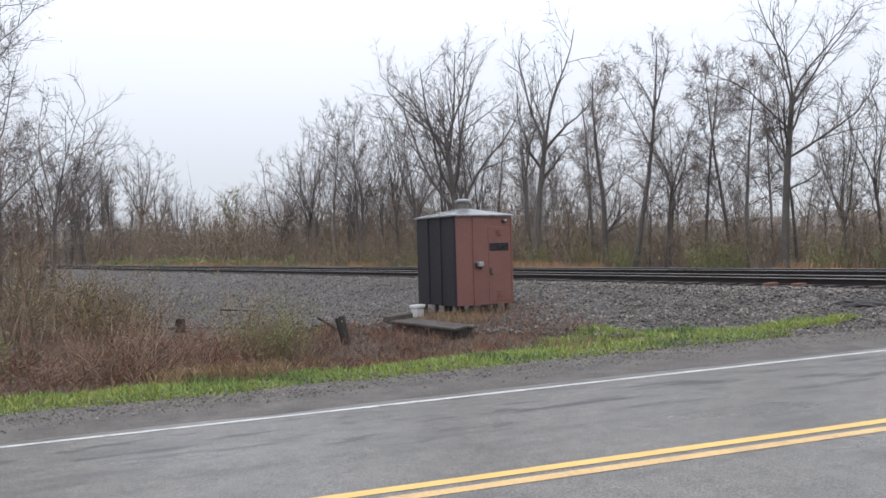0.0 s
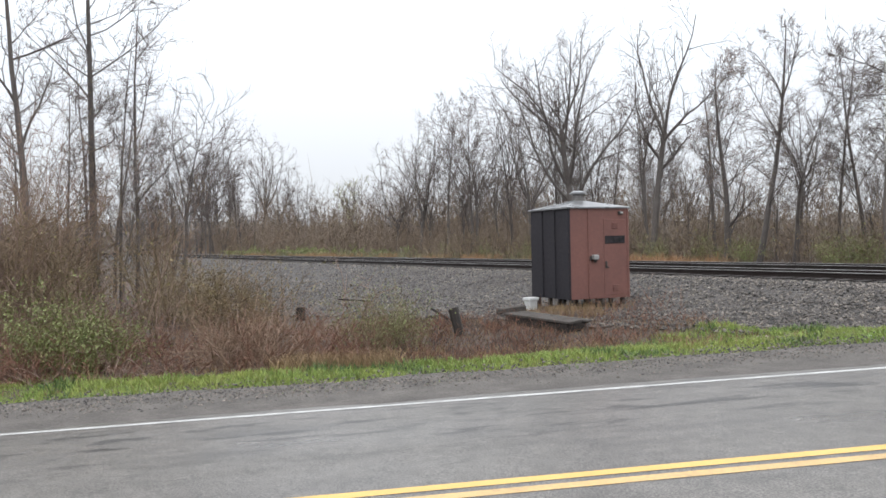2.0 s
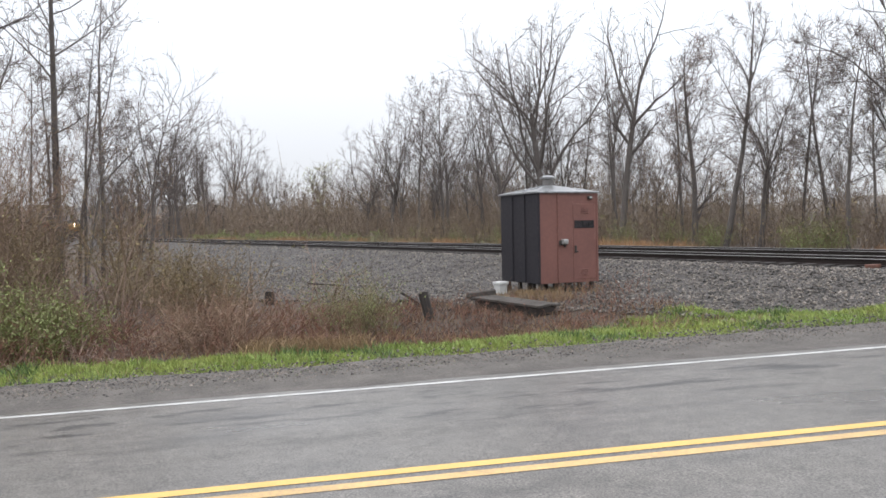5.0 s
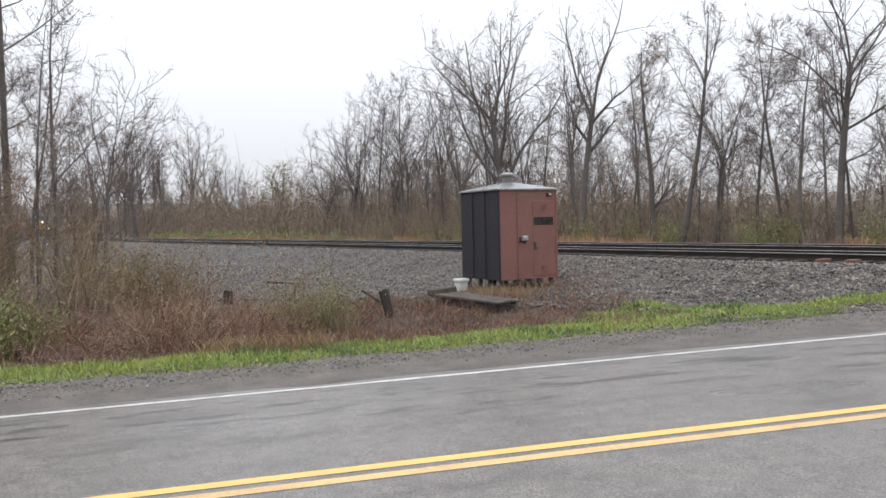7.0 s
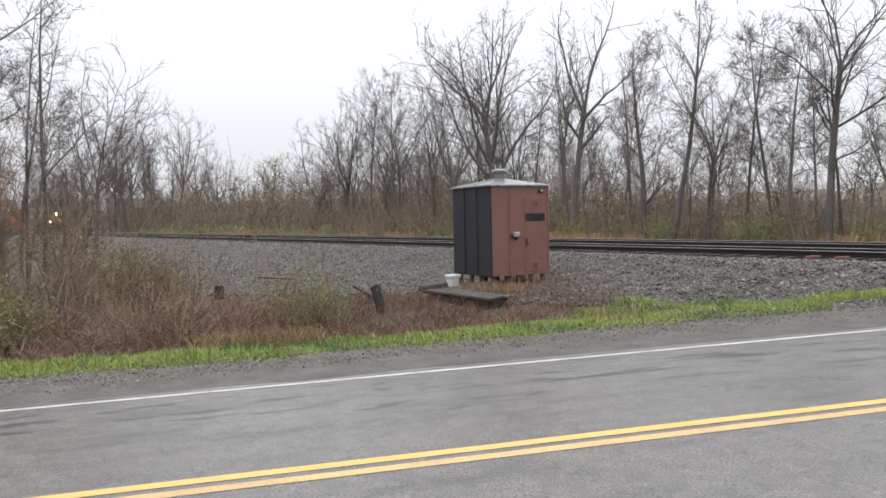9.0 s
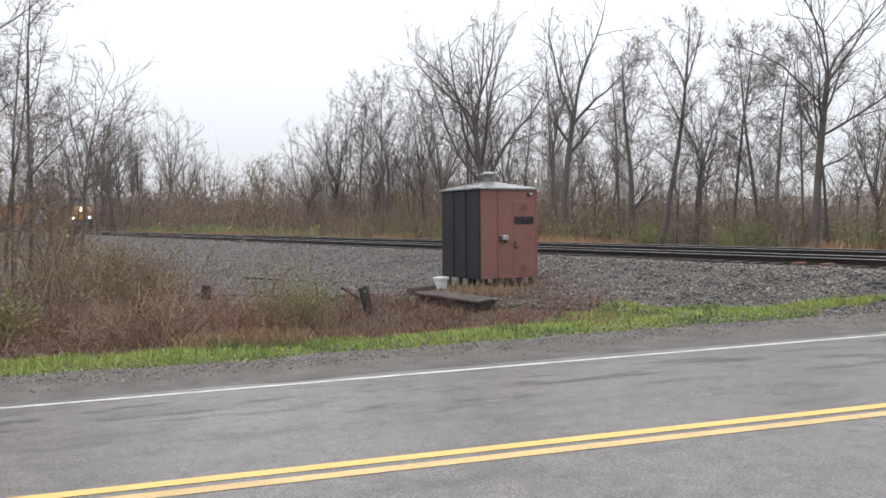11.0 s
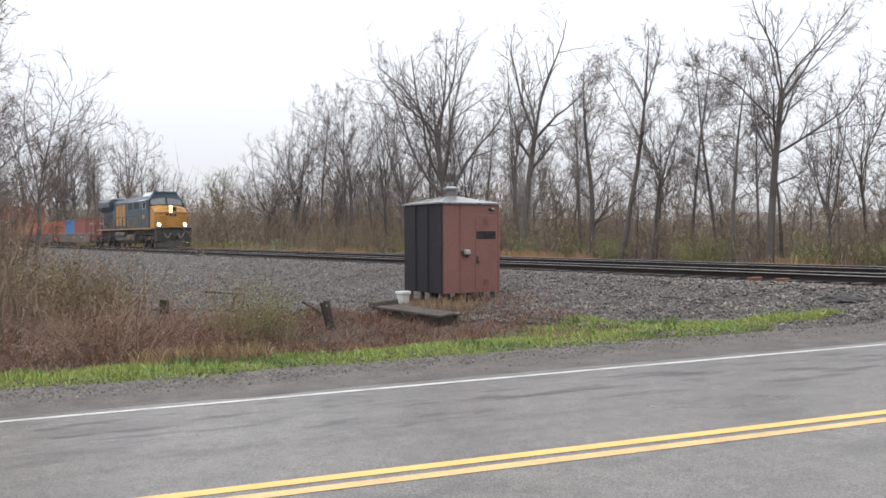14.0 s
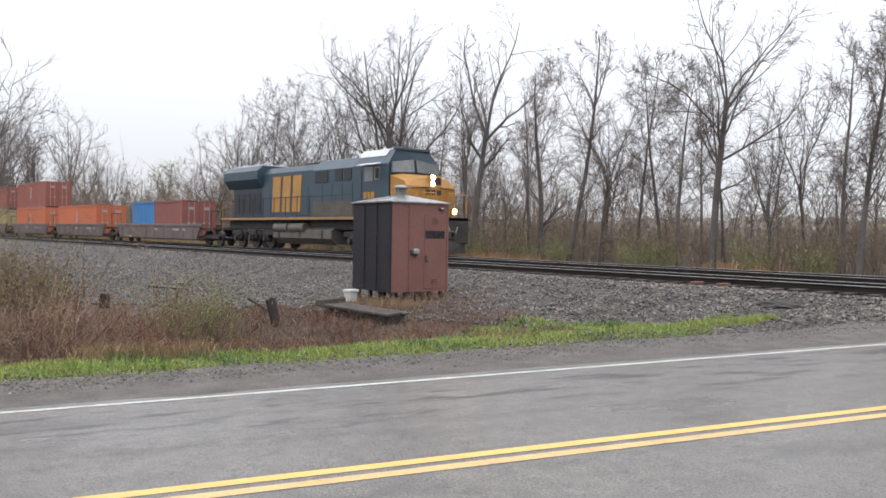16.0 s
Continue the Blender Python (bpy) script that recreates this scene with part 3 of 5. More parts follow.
BARE = "tall bare grey-brown tree in early bud beside the railway"
SLIM = "slender bare tree with many fine upright twigs"
# the front rank behind the tracks, from the far end to the road
rounded(-82, 38, 12.8, 0.2, 11, "rounded bare tree at the edge of the wood", spread=0.75, twig_r=0.010, twig=0.8, counts=(7, 5, 3))
rounded(-72, 36, 14.6, 0.2, 12, "bare tree with reddish buds at the edge of the wood", spread=0.5, buds=0.6, twig_r=0.009, twig=0.7, counts=(7, 5, 4), bud_material=M_REDBUD)
tree(-66.5, 36, 16.2, 0.17, 13, BARE, clear=0.3, limbs=16, angle=0.5, limb=0.3, twig_r=0.009, twig=0.7)
rounded(-62.5, 37, 15.4, 0.17, 37, BARE, low=0.3, spread=0.4, length=0.54, twig_r=0.009, twig=0.7)
tree(-58.5, 34, 14.6, 0.13, 14, SLIM, clear=0.2, limbs=18, angle=0.55, limb=0.28, twig_r=0.008)
rounded(-53, 34.5, 13.6, 0.16, 15, BARE, low=0.26, spread=0.45, buds=0.5, twig_r=0.008)
rounded(-46.8, 32, 13.6, 0.18, 16, "bare tree with a broad twiggy crown", low=0.2, spread=0.75, counts=(7, 5, 4), twig_r=0.007)
tree(-39.2, 30, 15.8, 0.24, 17, "large bare vase-shaped tree with several steep limbs", clear=0.75, stop=0.52, limbs=3, limb=0.2, main_r=0.6, counts=(8, 5, 4), twig=0.65, twig_r=0.007, buds=0.5, rise=0.04,
     mains=((0.20, 0.62, -0.1, 0.56), (0.24, -0.72, 0.2, 0.52), (0.29, -0.45, -0.35, 0.54), (0.34, 0.3, 0.4, 0.5), (0.36, -0.3, 0.5, 0.46), (0.40, -0.18, 0.1, 0.48), (0.44, 0.32, -0.2, 0.42), (0.50, 0.03, -0.1, 0.42), (0.3, 0.15, -0.6, 0.5), (0.48, -0.4, -0.2, 0.36)))
tree(-36.6, 33, 14.4, 0.17, 18, "bare tree with leaning twin limbs", clear=0.5, stop=0.4, limbs=4, lean=(0.04, 0), twig_r=0.007,
     mains=((0.34, -0.18, 0.1, 0.52), (0.38, 0.30, 0.0, 0.5), (0.4, 0.1, -0.25, 0.45), (0.38, 0.55, 0.2, 0.36)))
tree(-42.5, 31.5, 12.0, 0.11, 19, SLIM, clear=0.15, limbs=18, limb=0.3)
tree(-32.75, 30, 15.2, 0.2, 20, "large forked tree with pale bark and open crown", clear=0.7, stop=0.56, limbs=3, limb=0.2, lean=(0.15, 0.03), wander=0.03, main_r=0.75, counts=(7, 4, 4), twig=0.65, twig_r=0.007, buds=0.4, rise=0.04,
     mains=((0.54, -0.36, 0.1, 0.46), (0.56, 0.34, 0.0, 0.50), (0.55, 0.02, 0.3, 0.36), (0.44, -0.85, -0.2, 0.26), (0.40, 0.95, 0.1, 0.2), (0.52, 0.7, -0.3, 0.3)))
tree(-33.6, 30.8, 9.6, 0.10, 21, "thin bare tree leaning beside a larger one", lean=(-0.12, 0), clear=0.35, limbs=12, limb=0.26)
tree(-27.5, 30, 10.8, 0.17, 22, "bushy bare tree with yellowish growth on its trunk", clear=0.14, limbs=22, angle=0.95, limb=0.27, rise=0.11, buds=0.65, counts=(6, 4, 4), bud_material=M_REDBUD)
tree(-24.87, 29, 11.3, 0.15, 23, "dark bare tree with a dense knot of twigs", lean=(0.17, 0.03), clear=0.22, limbs=13, angle=0.9, limb=0.17, twig=0.5, mains=((0.68, 0.3, 0.2, 0.3), (0.70, -0.2, -0.2, 0.26), (0.72, 0.15, -0.3, 0.3)))
tree(-24.5, 31, 11.4, 0.12, 24, SLIM, clear=0.5, stop=0.34, limbs=3, mains=((0.36, -0.13, 0, 0.56), (0.38, 0.13, 0.1, 0.54), (0.3, 0.3, -0.2, 0.3)))
tree(-22.3, 31, 10.6, 0.09, 25, SLIM, clear=0.2, limbs=20, limb=0.19, angle=0.7)
tree(-20.95, 31, 10.0, 0.11, 26, SLIM, lean=(-0.14, 0), clear=0.25, limbs=16, limb=0.24)
tree(-19.55, 30, 9.6, 0.11, 27, SLIM, lean=(0.01, 0), clear=0.3, limbs=18, limb=0.24, angle=0.9)
tree(-17.65, 29.5, 12.8, 0.165, 28, "tall bare tree with a thick trunk and wide limbs", clear=0.4, stop=0.64, limbs=5, limb=0.2, lean=(0.02, 0), wander=0.02, main_r=0.48, counts=(8, 4, 4), rise=0.05, twig=0.65,
     mains=((0.62, -0.42, 0.1, 0.40), (0.64, -0.06, -0.1, 0.42), (0.63, 0.22, 0.2, 0.42), (0.60, 0.5, -0.1, 0.42), (0.52, -0.95, 0.2, 0.40), (0.42, 1.05, -0.2, 0.40), (0.50, 0.85, 0.3, 0.30), (0.46, -0.4, -0.9, 0.3)))
tree(-18.0, 31, 9.6, 0.08, 38, SLIM, clear=0.3, limbs=14, limb=0.2)
rounded(-15.4, 30, 7.2, 0.09, 29, "small bare tree below taller ones", low=0.22, spread=0.6)
tree(-12.7, 30, 9.9, 0.11, 30, SLIM, clear=0.2, limbs=18, limb=0.22)
tree(-11.6, 28.7, 11.4, 0.13, 31, "tall slender bare tree close to the tracks", clear=0.25, limbs=22, limb=0.24)
tree(-10.7, 30, 10.4, 0.12, 32, BARE, clear=0.3, stop=0.4, limbs=4, mains=vase(532, 4, 0.34, 0.3, 0.5))
tree(-8.6, 30.5, 10.4, 0.13, 33, SLIM, clear=0.2, limbs=18, limb=0.26)
tree(-29.6, 31.5, 11.0, 0.12, 34, SLIM, clear=0.3, limbs=15, limb=0.24, angle=0.6)
rounded(-68.5, 40, 14.2, 0.17, 35, BARE, spread=0.45, low=0.26, twig_r=0.009, twig=0.7)
rounded(-77, 39.5, 14.0, 0.17, 36, BARE, spread=0.6, twig_r=0.010, twig=0.7)
# this side of the tracks, in the roadside thicket
TH = "thicket trees"
tree(-24.9, 0.4, 13.0, 0.125, 41, "tall slender bare tree in a roadside thicket", clear=0.3, limbs=15, angle=1.0, limb=0.17, rise=0.10, lean=(-0.01, 0), counts=(5, 4, 3), twig_r=0.005, group=TH, mains=((0.4, 0.5, 0, 0.22), (0.5, -0.6, 0, 0.2), (0.6, 1.2, 0.2, 0.2)))
tree(-26.6, 2.17, 14.5, 0.135, 42, "tall straight bare tree in a roadside thicket", clear=0.28, limbs=15, angle=1.1, limb=0.17, rise=0.09, wander=0.02, counts=(5, 4, 3), twig_r=0.005, main_r=0.4, group=TH,
     mains=((0.53, 1.1, 0.1, 0.27), (0.62, 1.3, -0.2, 0.25), (0.48, -0.7, 0.1, 0.22), (0.58, -0.6, -0.3, 0.2)))
tree(-28.6, 3.6, 11.4, 0.085, 43, "thin bare sapling in a roadside thicket", clear=0.2, limbs=15, angle=0.75, limb=0.2, lean=(0.03, 0), counts=(5, 4, 3), twig_r=0.005, group=TH, mains=((0.55, 0.6, 0, 0.34), (0.35, 0.8, 0, 0.28)))
tree(-27.0, 4.8, 8.2, 0.085, 44, "small bare vase-shaped tree in a roadside thicket", clear=0.5, stop=0.4, limbs=3, counts=(6, 4, 3), twig_r=0.005, main_r=0.5, buds=0.2, group=TH,
     mains=((0.37, 0.95, 0, 0.44), (0.40, 0.5, 0.2, 0.48), (0.43, 0.12, -0.1, 0.48), (0.44, -0.2, 0.1, 0.46), (0.34, -0.5, -0.3, 0.34), (0.38, 0.3, -0.4, 0.4)))
tree(-32.4, 3.3, 8.8, 0.08, 45, SLIM, clear=0.15, limbs=15, limb=0.24, counts=(5, 4, 3), twig_r=0.005, group=TH)
tree(-27.5, 0.2, 7.4, 0.06, 46, SLIM, clear=0.15, limbs=13, limb=0.26, counts=(5, 4, 3), twig_r=0.005, group=TH)
tree(-29.8, 2.2, 9.4, 0.07, 47, SLIM, clear=0.15, limbs=15, limb=0.24, counts=(5, 4, 3), twig_r=0.005, group=TH)
tree(-27.6, 3.0, 9.6, 0.06, 52, SLIM, clear=0.2, limbs=14, limb=0.2, counts=(5, 4, 3), twig_r=0.005, group=TH)
tree(-25.6, 1.2, 8.0, 0.05, 53, SLIM, clear=0.15, limbs=13, limb=0.24, lean=(0.1, 0), counts=(5, 4, 3), twig_r=0.005, group=TH)
tree(-24.4, 2.6, 5.6, 0.045, 48, SLIM, clear=0.2, limbs=10, limb=0.3, lean=(0.12, 0), counts=(5, 4, 3), twig_r=0.005, group=TH)
tree(-33.5, 5.6, 6.8, 0.06, 49, SLIM, clear=0.2, limbs=11, limb=0.3, counts=(5, 4, 3), twig_r=0.005, group=TH)
tree(-30.4, 5.0, 6.0, 0.05, 54, SLIM, clear=0.2, limbs=11, limb=0.3, lean=(0.1, 0), counts=(5, 4, 3), twig_r=0.005, group=TH)
tree(-21.8, -1.2, 9.5, 0.09, 50, SLIM, clear=0.2, limbs=14, limb=0.22, counts=(5, 4, 3), twig_r=0.005, group=TH)
tree(-23.5, -2.6, 11.5, 0.11, 51, SLIM, clear=0.25, limbs=14, limb=0.2, counts=(5, 4, 3), twig_r=0.005, group=TH)


# ranks behind and the far wood, copies of a few plain forms
def copies(spots, makers, label, group):
    for i, (x, y, k) in enumerate(spots):
        src = makers[i % len(makers)]
        rz = (i * 137) % 360
        ob = copy_thing(src, pose(x, y, ground_z(x, y) - 0.1, 0, 0, rz))
        ob.scale = (k, k, k)
        tagged(ob, label, "tree", group)


wood_rnd = random.Random(77)
forms = [rounded(-50 + 0.8 * i, 37 + i, 11.5, 0.11, 60 + i, "bare woodland tree behind the front rank", n=4 + i % 2, low=0.3, spread=0.3 + 0.07 * i, length=0.54, counts=(5, 4, 3), twig=0.7, buds=0.5 * (i == 1), twig_r=0.009) for i in range(3)]
forms.append(tree(-47.6, 40, 12.8, 0.11, 63, "bare woodland tree behind the front rank", clear=0.3, limbs=13, angle=0.6, limb=0.26, counts=(5, 4, 3), twig=0.7, buds=0.1, twig_r=0.009))
spots = [(x + wood_rnd.uniform(-1.1, 1.1), wood_rnd.uniform(33.5, 40), wood_rnd.uniform(0.5, 0.95)) for x in np.arange(-30, -2, 2.4)]
spots += [(x + wood_rnd.uniform(-2, 2), wood_rnd.uniform(36, 47), wood_rnd.uniform(0.7, 1.05)) for x in np.arange(-84, -30, 2.5)]
spots += [(x + wood_rnd.uniform(-2, 2), wood_rnd.uniform(44, 60), wood_rnd.uniform(0.6, 0.85)) for x in np.arange(-60, 4, 3.6)]
copies(spots, forms, "bare woodland tree behind the front rank", "woodland trees")
far = rounded(-166, 45.5, 26.0, 0.36, 71, "distant bare tree with an open rounded crown", n=6, low=0.3, spread=0.6, length=0.5, counts=(6, 5, 3), twig=1.4, buds=0.0, twig_r=0.02, group="distant trees")
far2 = tree(-146, 36, 18.0, 0.28, 72, "distant bare tree with a narrow crown", clear=0.25, limbs=14, angle=0.6, limb=0.3, counts=(6, 4, 3), twig=1.2, buds=0.0, twig_r=0.018, group="distant trees")
pale = rounded(-111, 44, 11.8, 0.16, 73, "small tree with pale yellow-green spring blossom", n=5, low=0.4, spread=0.4, length=0.42, counts=(6, 4, 3), buds=0.92, twig_r=0.014, bud_material=mat("pale_blossom", (0.55, 0.55, 0.34), (0.45, 0.47, 0.27), rough=0.7, bump=0, island=0.3), group="distant trees")
far_spots = [(-152, 38, 0.8), (-166, 36, 0.95), (-160, 50, 0.8), (-148, 44, 0.7), (-172, 46, 0.9), (-182, 42, 0.95), (-145, 30, 0.7), (-155, 33, 0.85)]
far_spots += [(-165 + wood_rnd.uniform(-4, 4), 33, 0.85), (-175, 40, 0.9), (-150, 52, 0.62), (-135, 44, 0.55), (-128, 50, 0.55)]
far_spots += [(-190 - wood_rnd.uniform(0, 60), y, wood_rnd.uniform(0.42, 0.55)) for y in np.arange(30, 150, 3.2)]
far_spots += [(-150 + 4.0 * i + wood_rnd.uniform(-2, 2), 70 + wood_rnd.uniform(-8, 14), wood_rnd.uniform(0.42, 0.6)) for i in range(14)]
far_spots += [(-175 - 9 * i, 33 + wood_rnd.uniform(-3, 6), wood_rnd.uniform(0.6, 0.9)) for i in range(12)]
copies(far_spots, [far2, far], "distant bare tree in a hazy wood", "distant trees")


# ---- undergrowth: real stems, gathered ----
def scrub(name, spots, hgt, stems, material, label, seed, leaf=None, leaf_p=0.0, r=0.006, bend=0.25, side=5, leaf_size=0.03, category="shrubs", arch=0.0):
    rnd = random.Random(seed)
    t, lv = Tubes(), Tubes()
    for x, y, k in spots:
        for _ in range(stems):
            px, py = x + rnd.gauss(0, 0.22 * k), y + rnd.gauss(0, 0.22 * k)
            h = hgt * k * rnd.uniform(0.5, 1.15)
            d = Vector((rnd.gauss(0, bend), rnd.gauss(0, bend), 1))
            st = grow(rnd, Vector((px, py, ground_z(px, py) - 0.05)), d, h, r, r, 4 if arch else 3, 0.16, -arch)
            t.add(st, r * rnd.uniform(0.8, 1.4), r * 0.5, 3)
            for _ in range(side):
                p, a = at_line(st, rnd.uniform(0.25, 1))
                tw = grow(rnd, p, side_way(rnd, a, rnd.uniform(0.4, 1.3)), h * rnd.uniform(0.12, 0.4), r, r, 1, 0.2, 0.06)
                t.add(tw, r * 0.7, r * 0.4, 3)
                if leaf:
                    while rnd.random() < leaf_p:
                        lv.leaf(tw[rnd.randrange(0, 2)] + Vector((rnd.gauss(0, 0.06), rnd.gauss(0, 0.06), rnd.gauss(0, 0.06))), leaf_size * rnd.uniform(0.6, 1.3), rnd)
    ob = tagged(raw(name, t.v, t.f, material), label, category, kind="stuff")
    if lv.f:
        raw("leaves", lv.v, lv.f, leaf, ob)
    return ob


def scatter(seed, n, s0, s1, q0, q1, k0, k1, keep=None):
    rnd, out = random.Random(seed), []
    while len(out) < n:
        s, q = rnd.uniform(s0, s1), rnd.uniform(q0, q1)
        x, y = road_xy(s, q)
        if keep is None or keep(x, y, s, q):
            out.append((x, y, rnd.uniform(k0, k1)))
    return out


def clear_of_hut(x, y, s, q):
    return not (-18.4 < x < -15.9 and 11.9 < y < 14.4) and y < ballast_edge(x) + 0.6


def thick(lo, hi, f, seed):
    """Keeps clumps and leaves gaps."""
    return lambda x, y, s, q: clear_of_hut(x, y, s, q) and not (x < -16 and any(abs(y + k * x) < 0.42 for k in (0.0885, 0.0925, 0.111, 0.1155, 0.1215, 0.181, 0.196, 0.212))) and noise.noise((x * f, y * f, seed)) > lo + (hi - lo) * step(-4, 3, s)


def belt(seed, n, x0, x1, y0, y1, k0, k1):
    rnd = random.Random(seed)
    return [(rnd.uniform(x0, x1), rnd.uniform(y0, y1), rnd.uniform(k0, k1)) for _ in range(n)]


scrub("brush", scatter(1, 330, -12, 0.8, 12.9, 16.5, 0.4, 1.0, thick(-0.15, 0.05, 0.9, 1)), 1.05, 6, M_RUST_STEM, "rust-brown leafless brush beside the road", 101, r=0.0055, bend=0.55, side=8, arch=0.12)
scrub("brush", scatter(18, 90, -7.5, 0.6, 12.8, 14.6, 0.5, 1.0, thick(-0.25, 0.0, 0.8, 11)), 0.75, 7, M_MAUVE_STEM, "dark mauve briars along the edge of the verge", 120, r=0.0055, bend=0.8, side=8, arch=0.2)
scrub("brush", scatter(12, 45, -3.6, -0.6, 13.2, 15.2, 0.7, 1.25, thick(0.0, 0.2, 0.7, 5)), 1.2, 7, M_PALE_STEM, "pale tan and mauve leafless briars beside the road", 114, r=0.0055, bend=0.6, side=8, arch=0.14)
scrub("brush", scatter(2, 380, 0, 8.0, 12.5, 18.6, 0.35, 0.85, lambda x, y, s, q: not (-18.9 < x < -15.3 and 11.2 < y < 14.6) and verge_far(s) - 0.1 < q < 18.8 - 0.75 * max(s - 5, 0) and noise.noise((x * 0.8, y * 0.8, 2)) > -0.35), 0.5, 6, M_RUST_STEM, "low rust-brown dead weeds by the hut", 102, r=0.0045, bend=0.55, side=6, arch=0.1)
scrub("brush", scatter(33, 330, 0.5, 7.6, 12.3, 18.4, 0.35, 0.9, lambda x, y, s, q: not (-18.9 < x < -15.3 and 11.2 < y < 14.6) and verge_far(s) < q < 18.6 - 0.75 * max(s - 5, 0)), 0.42, 7, M_DARK_STEM, "low dark dead weeds round the platform", 125, r=0.0045, bend=0.6, side=6, arch=0.1)
scrub("brush", scatter(3, 330, -16, -3.0, 15.0, 27, 0.5, 1.25, thick(-0.2, 0.0, 0.5, 3)), 2.3, 5, M_MAUVE_STEM, "tangled mauve-brown brush in the thicket", 103, M_BUD, 0.3, r=0.007, bend=0.4, side=7, arch=0.03)
scrub("brush", scatter(4, 150, -18, -6.0, 16, 33, 0.7, 1.35, thick(-0.3, -0.3, 0.4, 4)), 4.2, 4, M_MAUVE_STEM, "tall leafless saplings in the thicket", 104, M_BUD, 0.2, r=0.010, bend=0.22, side=11)
scrub("brush", scatter(15, 150, -9.5, -3.2, 16.0, 24, 0.6, 1.3, thick(-0.3, -0.1, 0.5, 6)), 2.8, 5, M_OLIVE_STEM, "tangled olive-brown brush in the thicket", 116, M_BUD, 0.4, r=0.007, bend=0.32, side=9)
scrub("brush", scatter(16, 80, -9.0, -3.5, 17.0, 30, 0.7, 1.3, thick(-1, -1, 0.5, 8)), 4.2, 2, M_PALE_STEM, "thin leafless saplings in the thicket", 117, r=0.007, bend=0.2, side=14)
scrub("brush", [(x, y, k) for x, y, k in belt(19, 80, -20.5, -16.5, 3.4, 5.2, 0.6, 1.1) if y < 4.9 + 0.3 * (x + 18)], 1.75, 5, M_OLIVE_STEM, "olive-brown budding brush at the end of the thicket", 121, M_BUD, 0.5, r=0.0055, bend=0.35, side=9)
scrub("brush", scatter(29, 130, -10, -3.4, 14.8, 21, 0.6, 1.1), 1.15, 6, M_MAUVE_STEM, "low mauve-brown briars in the thicket", 123, r=0.0055, bend=0.6, side=7, arch=0.12)
scrub("brush", belt(30, 26, -15.6, -14.0, 10.9, 13.9, 0.5, 1.1), 0.75, 3, M_RUST_STEM, "thin reddish dead weeds before the hut", 124, r=0.004, bend=0.3, side=6)
scrub("leafy_bush", scatter(5, 26, -5.1, -3.9, 13.5, 14.6, 0.7, 1.1), 1.3, 6, M_OLIVE_STEM, "bush with fresh green leaves in the thicket", 105, M_LEAF, 0.9, r=0.005, bend=0.45, side=9, leaf_size=0.024)
scrub("leafy_bush", scatter(6, 24, 0.3, 1.5, 14.0, 15.4, 0.7, 1.0), 1.5, 5, M_OLIVE_STEM, "thin bush with young green leaves", 106, M_LEAF, 0.78, r=0.0045, bend=0.35, side=9, leaf_size=0.016)
scrub("sapling", [(*road_xy(0.1, 14.6), 1.0), (*road_xy(0.35, 15.0), 0.8)], 2.1, 3, M_MAUVE_STEM, "bare reddish sapling by the ballast", 107, M_BUD, 0.6, r=0.008, bend=0.25, side=12)
scrub("sapling", [(-19.6, 4.75, 1.0), (-19.9, 4.5, 0.7)], 2.5, 2, M_MAUVE_STEM, "crooked bare sapling at the end of the thicket", 122, M_BUD, 0.5, r=0.014, bend=0.4, side=9)


scrub("undergrowth", belt(7, 560, -62, 2, 28.8, 34, 0.5, 1.3), 2.2, 5, M_GREY_STEM, "brown leafless undergrowth below the woodland trees", 108, M_BUD, 0.3, r=0.011, leaf_size=0.045)
scrub("undergrowth", belt(13, 280, -55, 2, 30, 40, 0.5, 1.2), 3.7, 4, M_GREY_STEM, "tall thin bare saplings among the woodland trees", 115, M_BUD, 0.2, r=0.014, bend=0.14, side=11)
scrub("undergrowth", belt(8, 280, -130, -55, 31, 46, 0.6, 1.5), 3.4, 5, M_GREY_STEM, "brown leafless undergrowth below the woodland trees", 109, M_BUD, 0.1, r=0.022, side=7, leaf_size=0.07)
scrub("undergrowth", belt(9, 300, -60, 6, 38, 68, 0.8, 1.4), 3.4, 4, M_GREY_STEM, "dense leafless understorey deep in the wood", 110, r=0.024, side=6)
scrub("leafy_bush", [(cx + 0.5 * math.sin(i * 2.4 + cx), cy + 0.5 * math.cos(i * 3.7), 0.7 + 0.1 * (i % 5)) for cx, cy in ((-31.5, 29.2), (-25.6, 29), (-20.9, 28.8), (-20.0, 29.4), (-15.6, 29), (-13.6, 29.6), (-36.5, 29.5), (-44, 30), (-50, 30), (-57, 31), (-9.3, 29), (-28.5, 30)) for i in range(10)], 1.35, 6, M_OLIVE_STEM, "low bushes with fresh green leaves along the wood edge", 111, M_LEAF, 0.88, r=0.008, bend=0.4, side=7, leaf_size=0.024)
scrub("leafy_bush", belt(11, 90, -130, -70, 29, 34, 0.6, 1.2), 1.1, 5, M_OLIVE_STEM, "low bushes with fresh green leaves along the wood edge", 112, M_LEAF, 0.8, r=0.012, bend=0.4, leaf_size=0.10)
scrub("undergrowth", belt(14, 260, -200, -95, 33, 62, 0.6, 1.4), 8.0, 5, M_GREY_STEM, "tall brown leafless woods beyond the meadow", 118, M_BUD, 0.2, r=0.035, bend=0.16, side=9, leaf_size=0.1)
scrub("undergrowth", belt(17, 260, -100, -42, 38, 62, 0.6, 1.3), 7.0, 4, M_GREY_STEM, "tall thin bare saplings deep in the wood", 119, M_BUD, 0.2, r=0.022, bend=0.14, side=11, leaf_size=0.06)
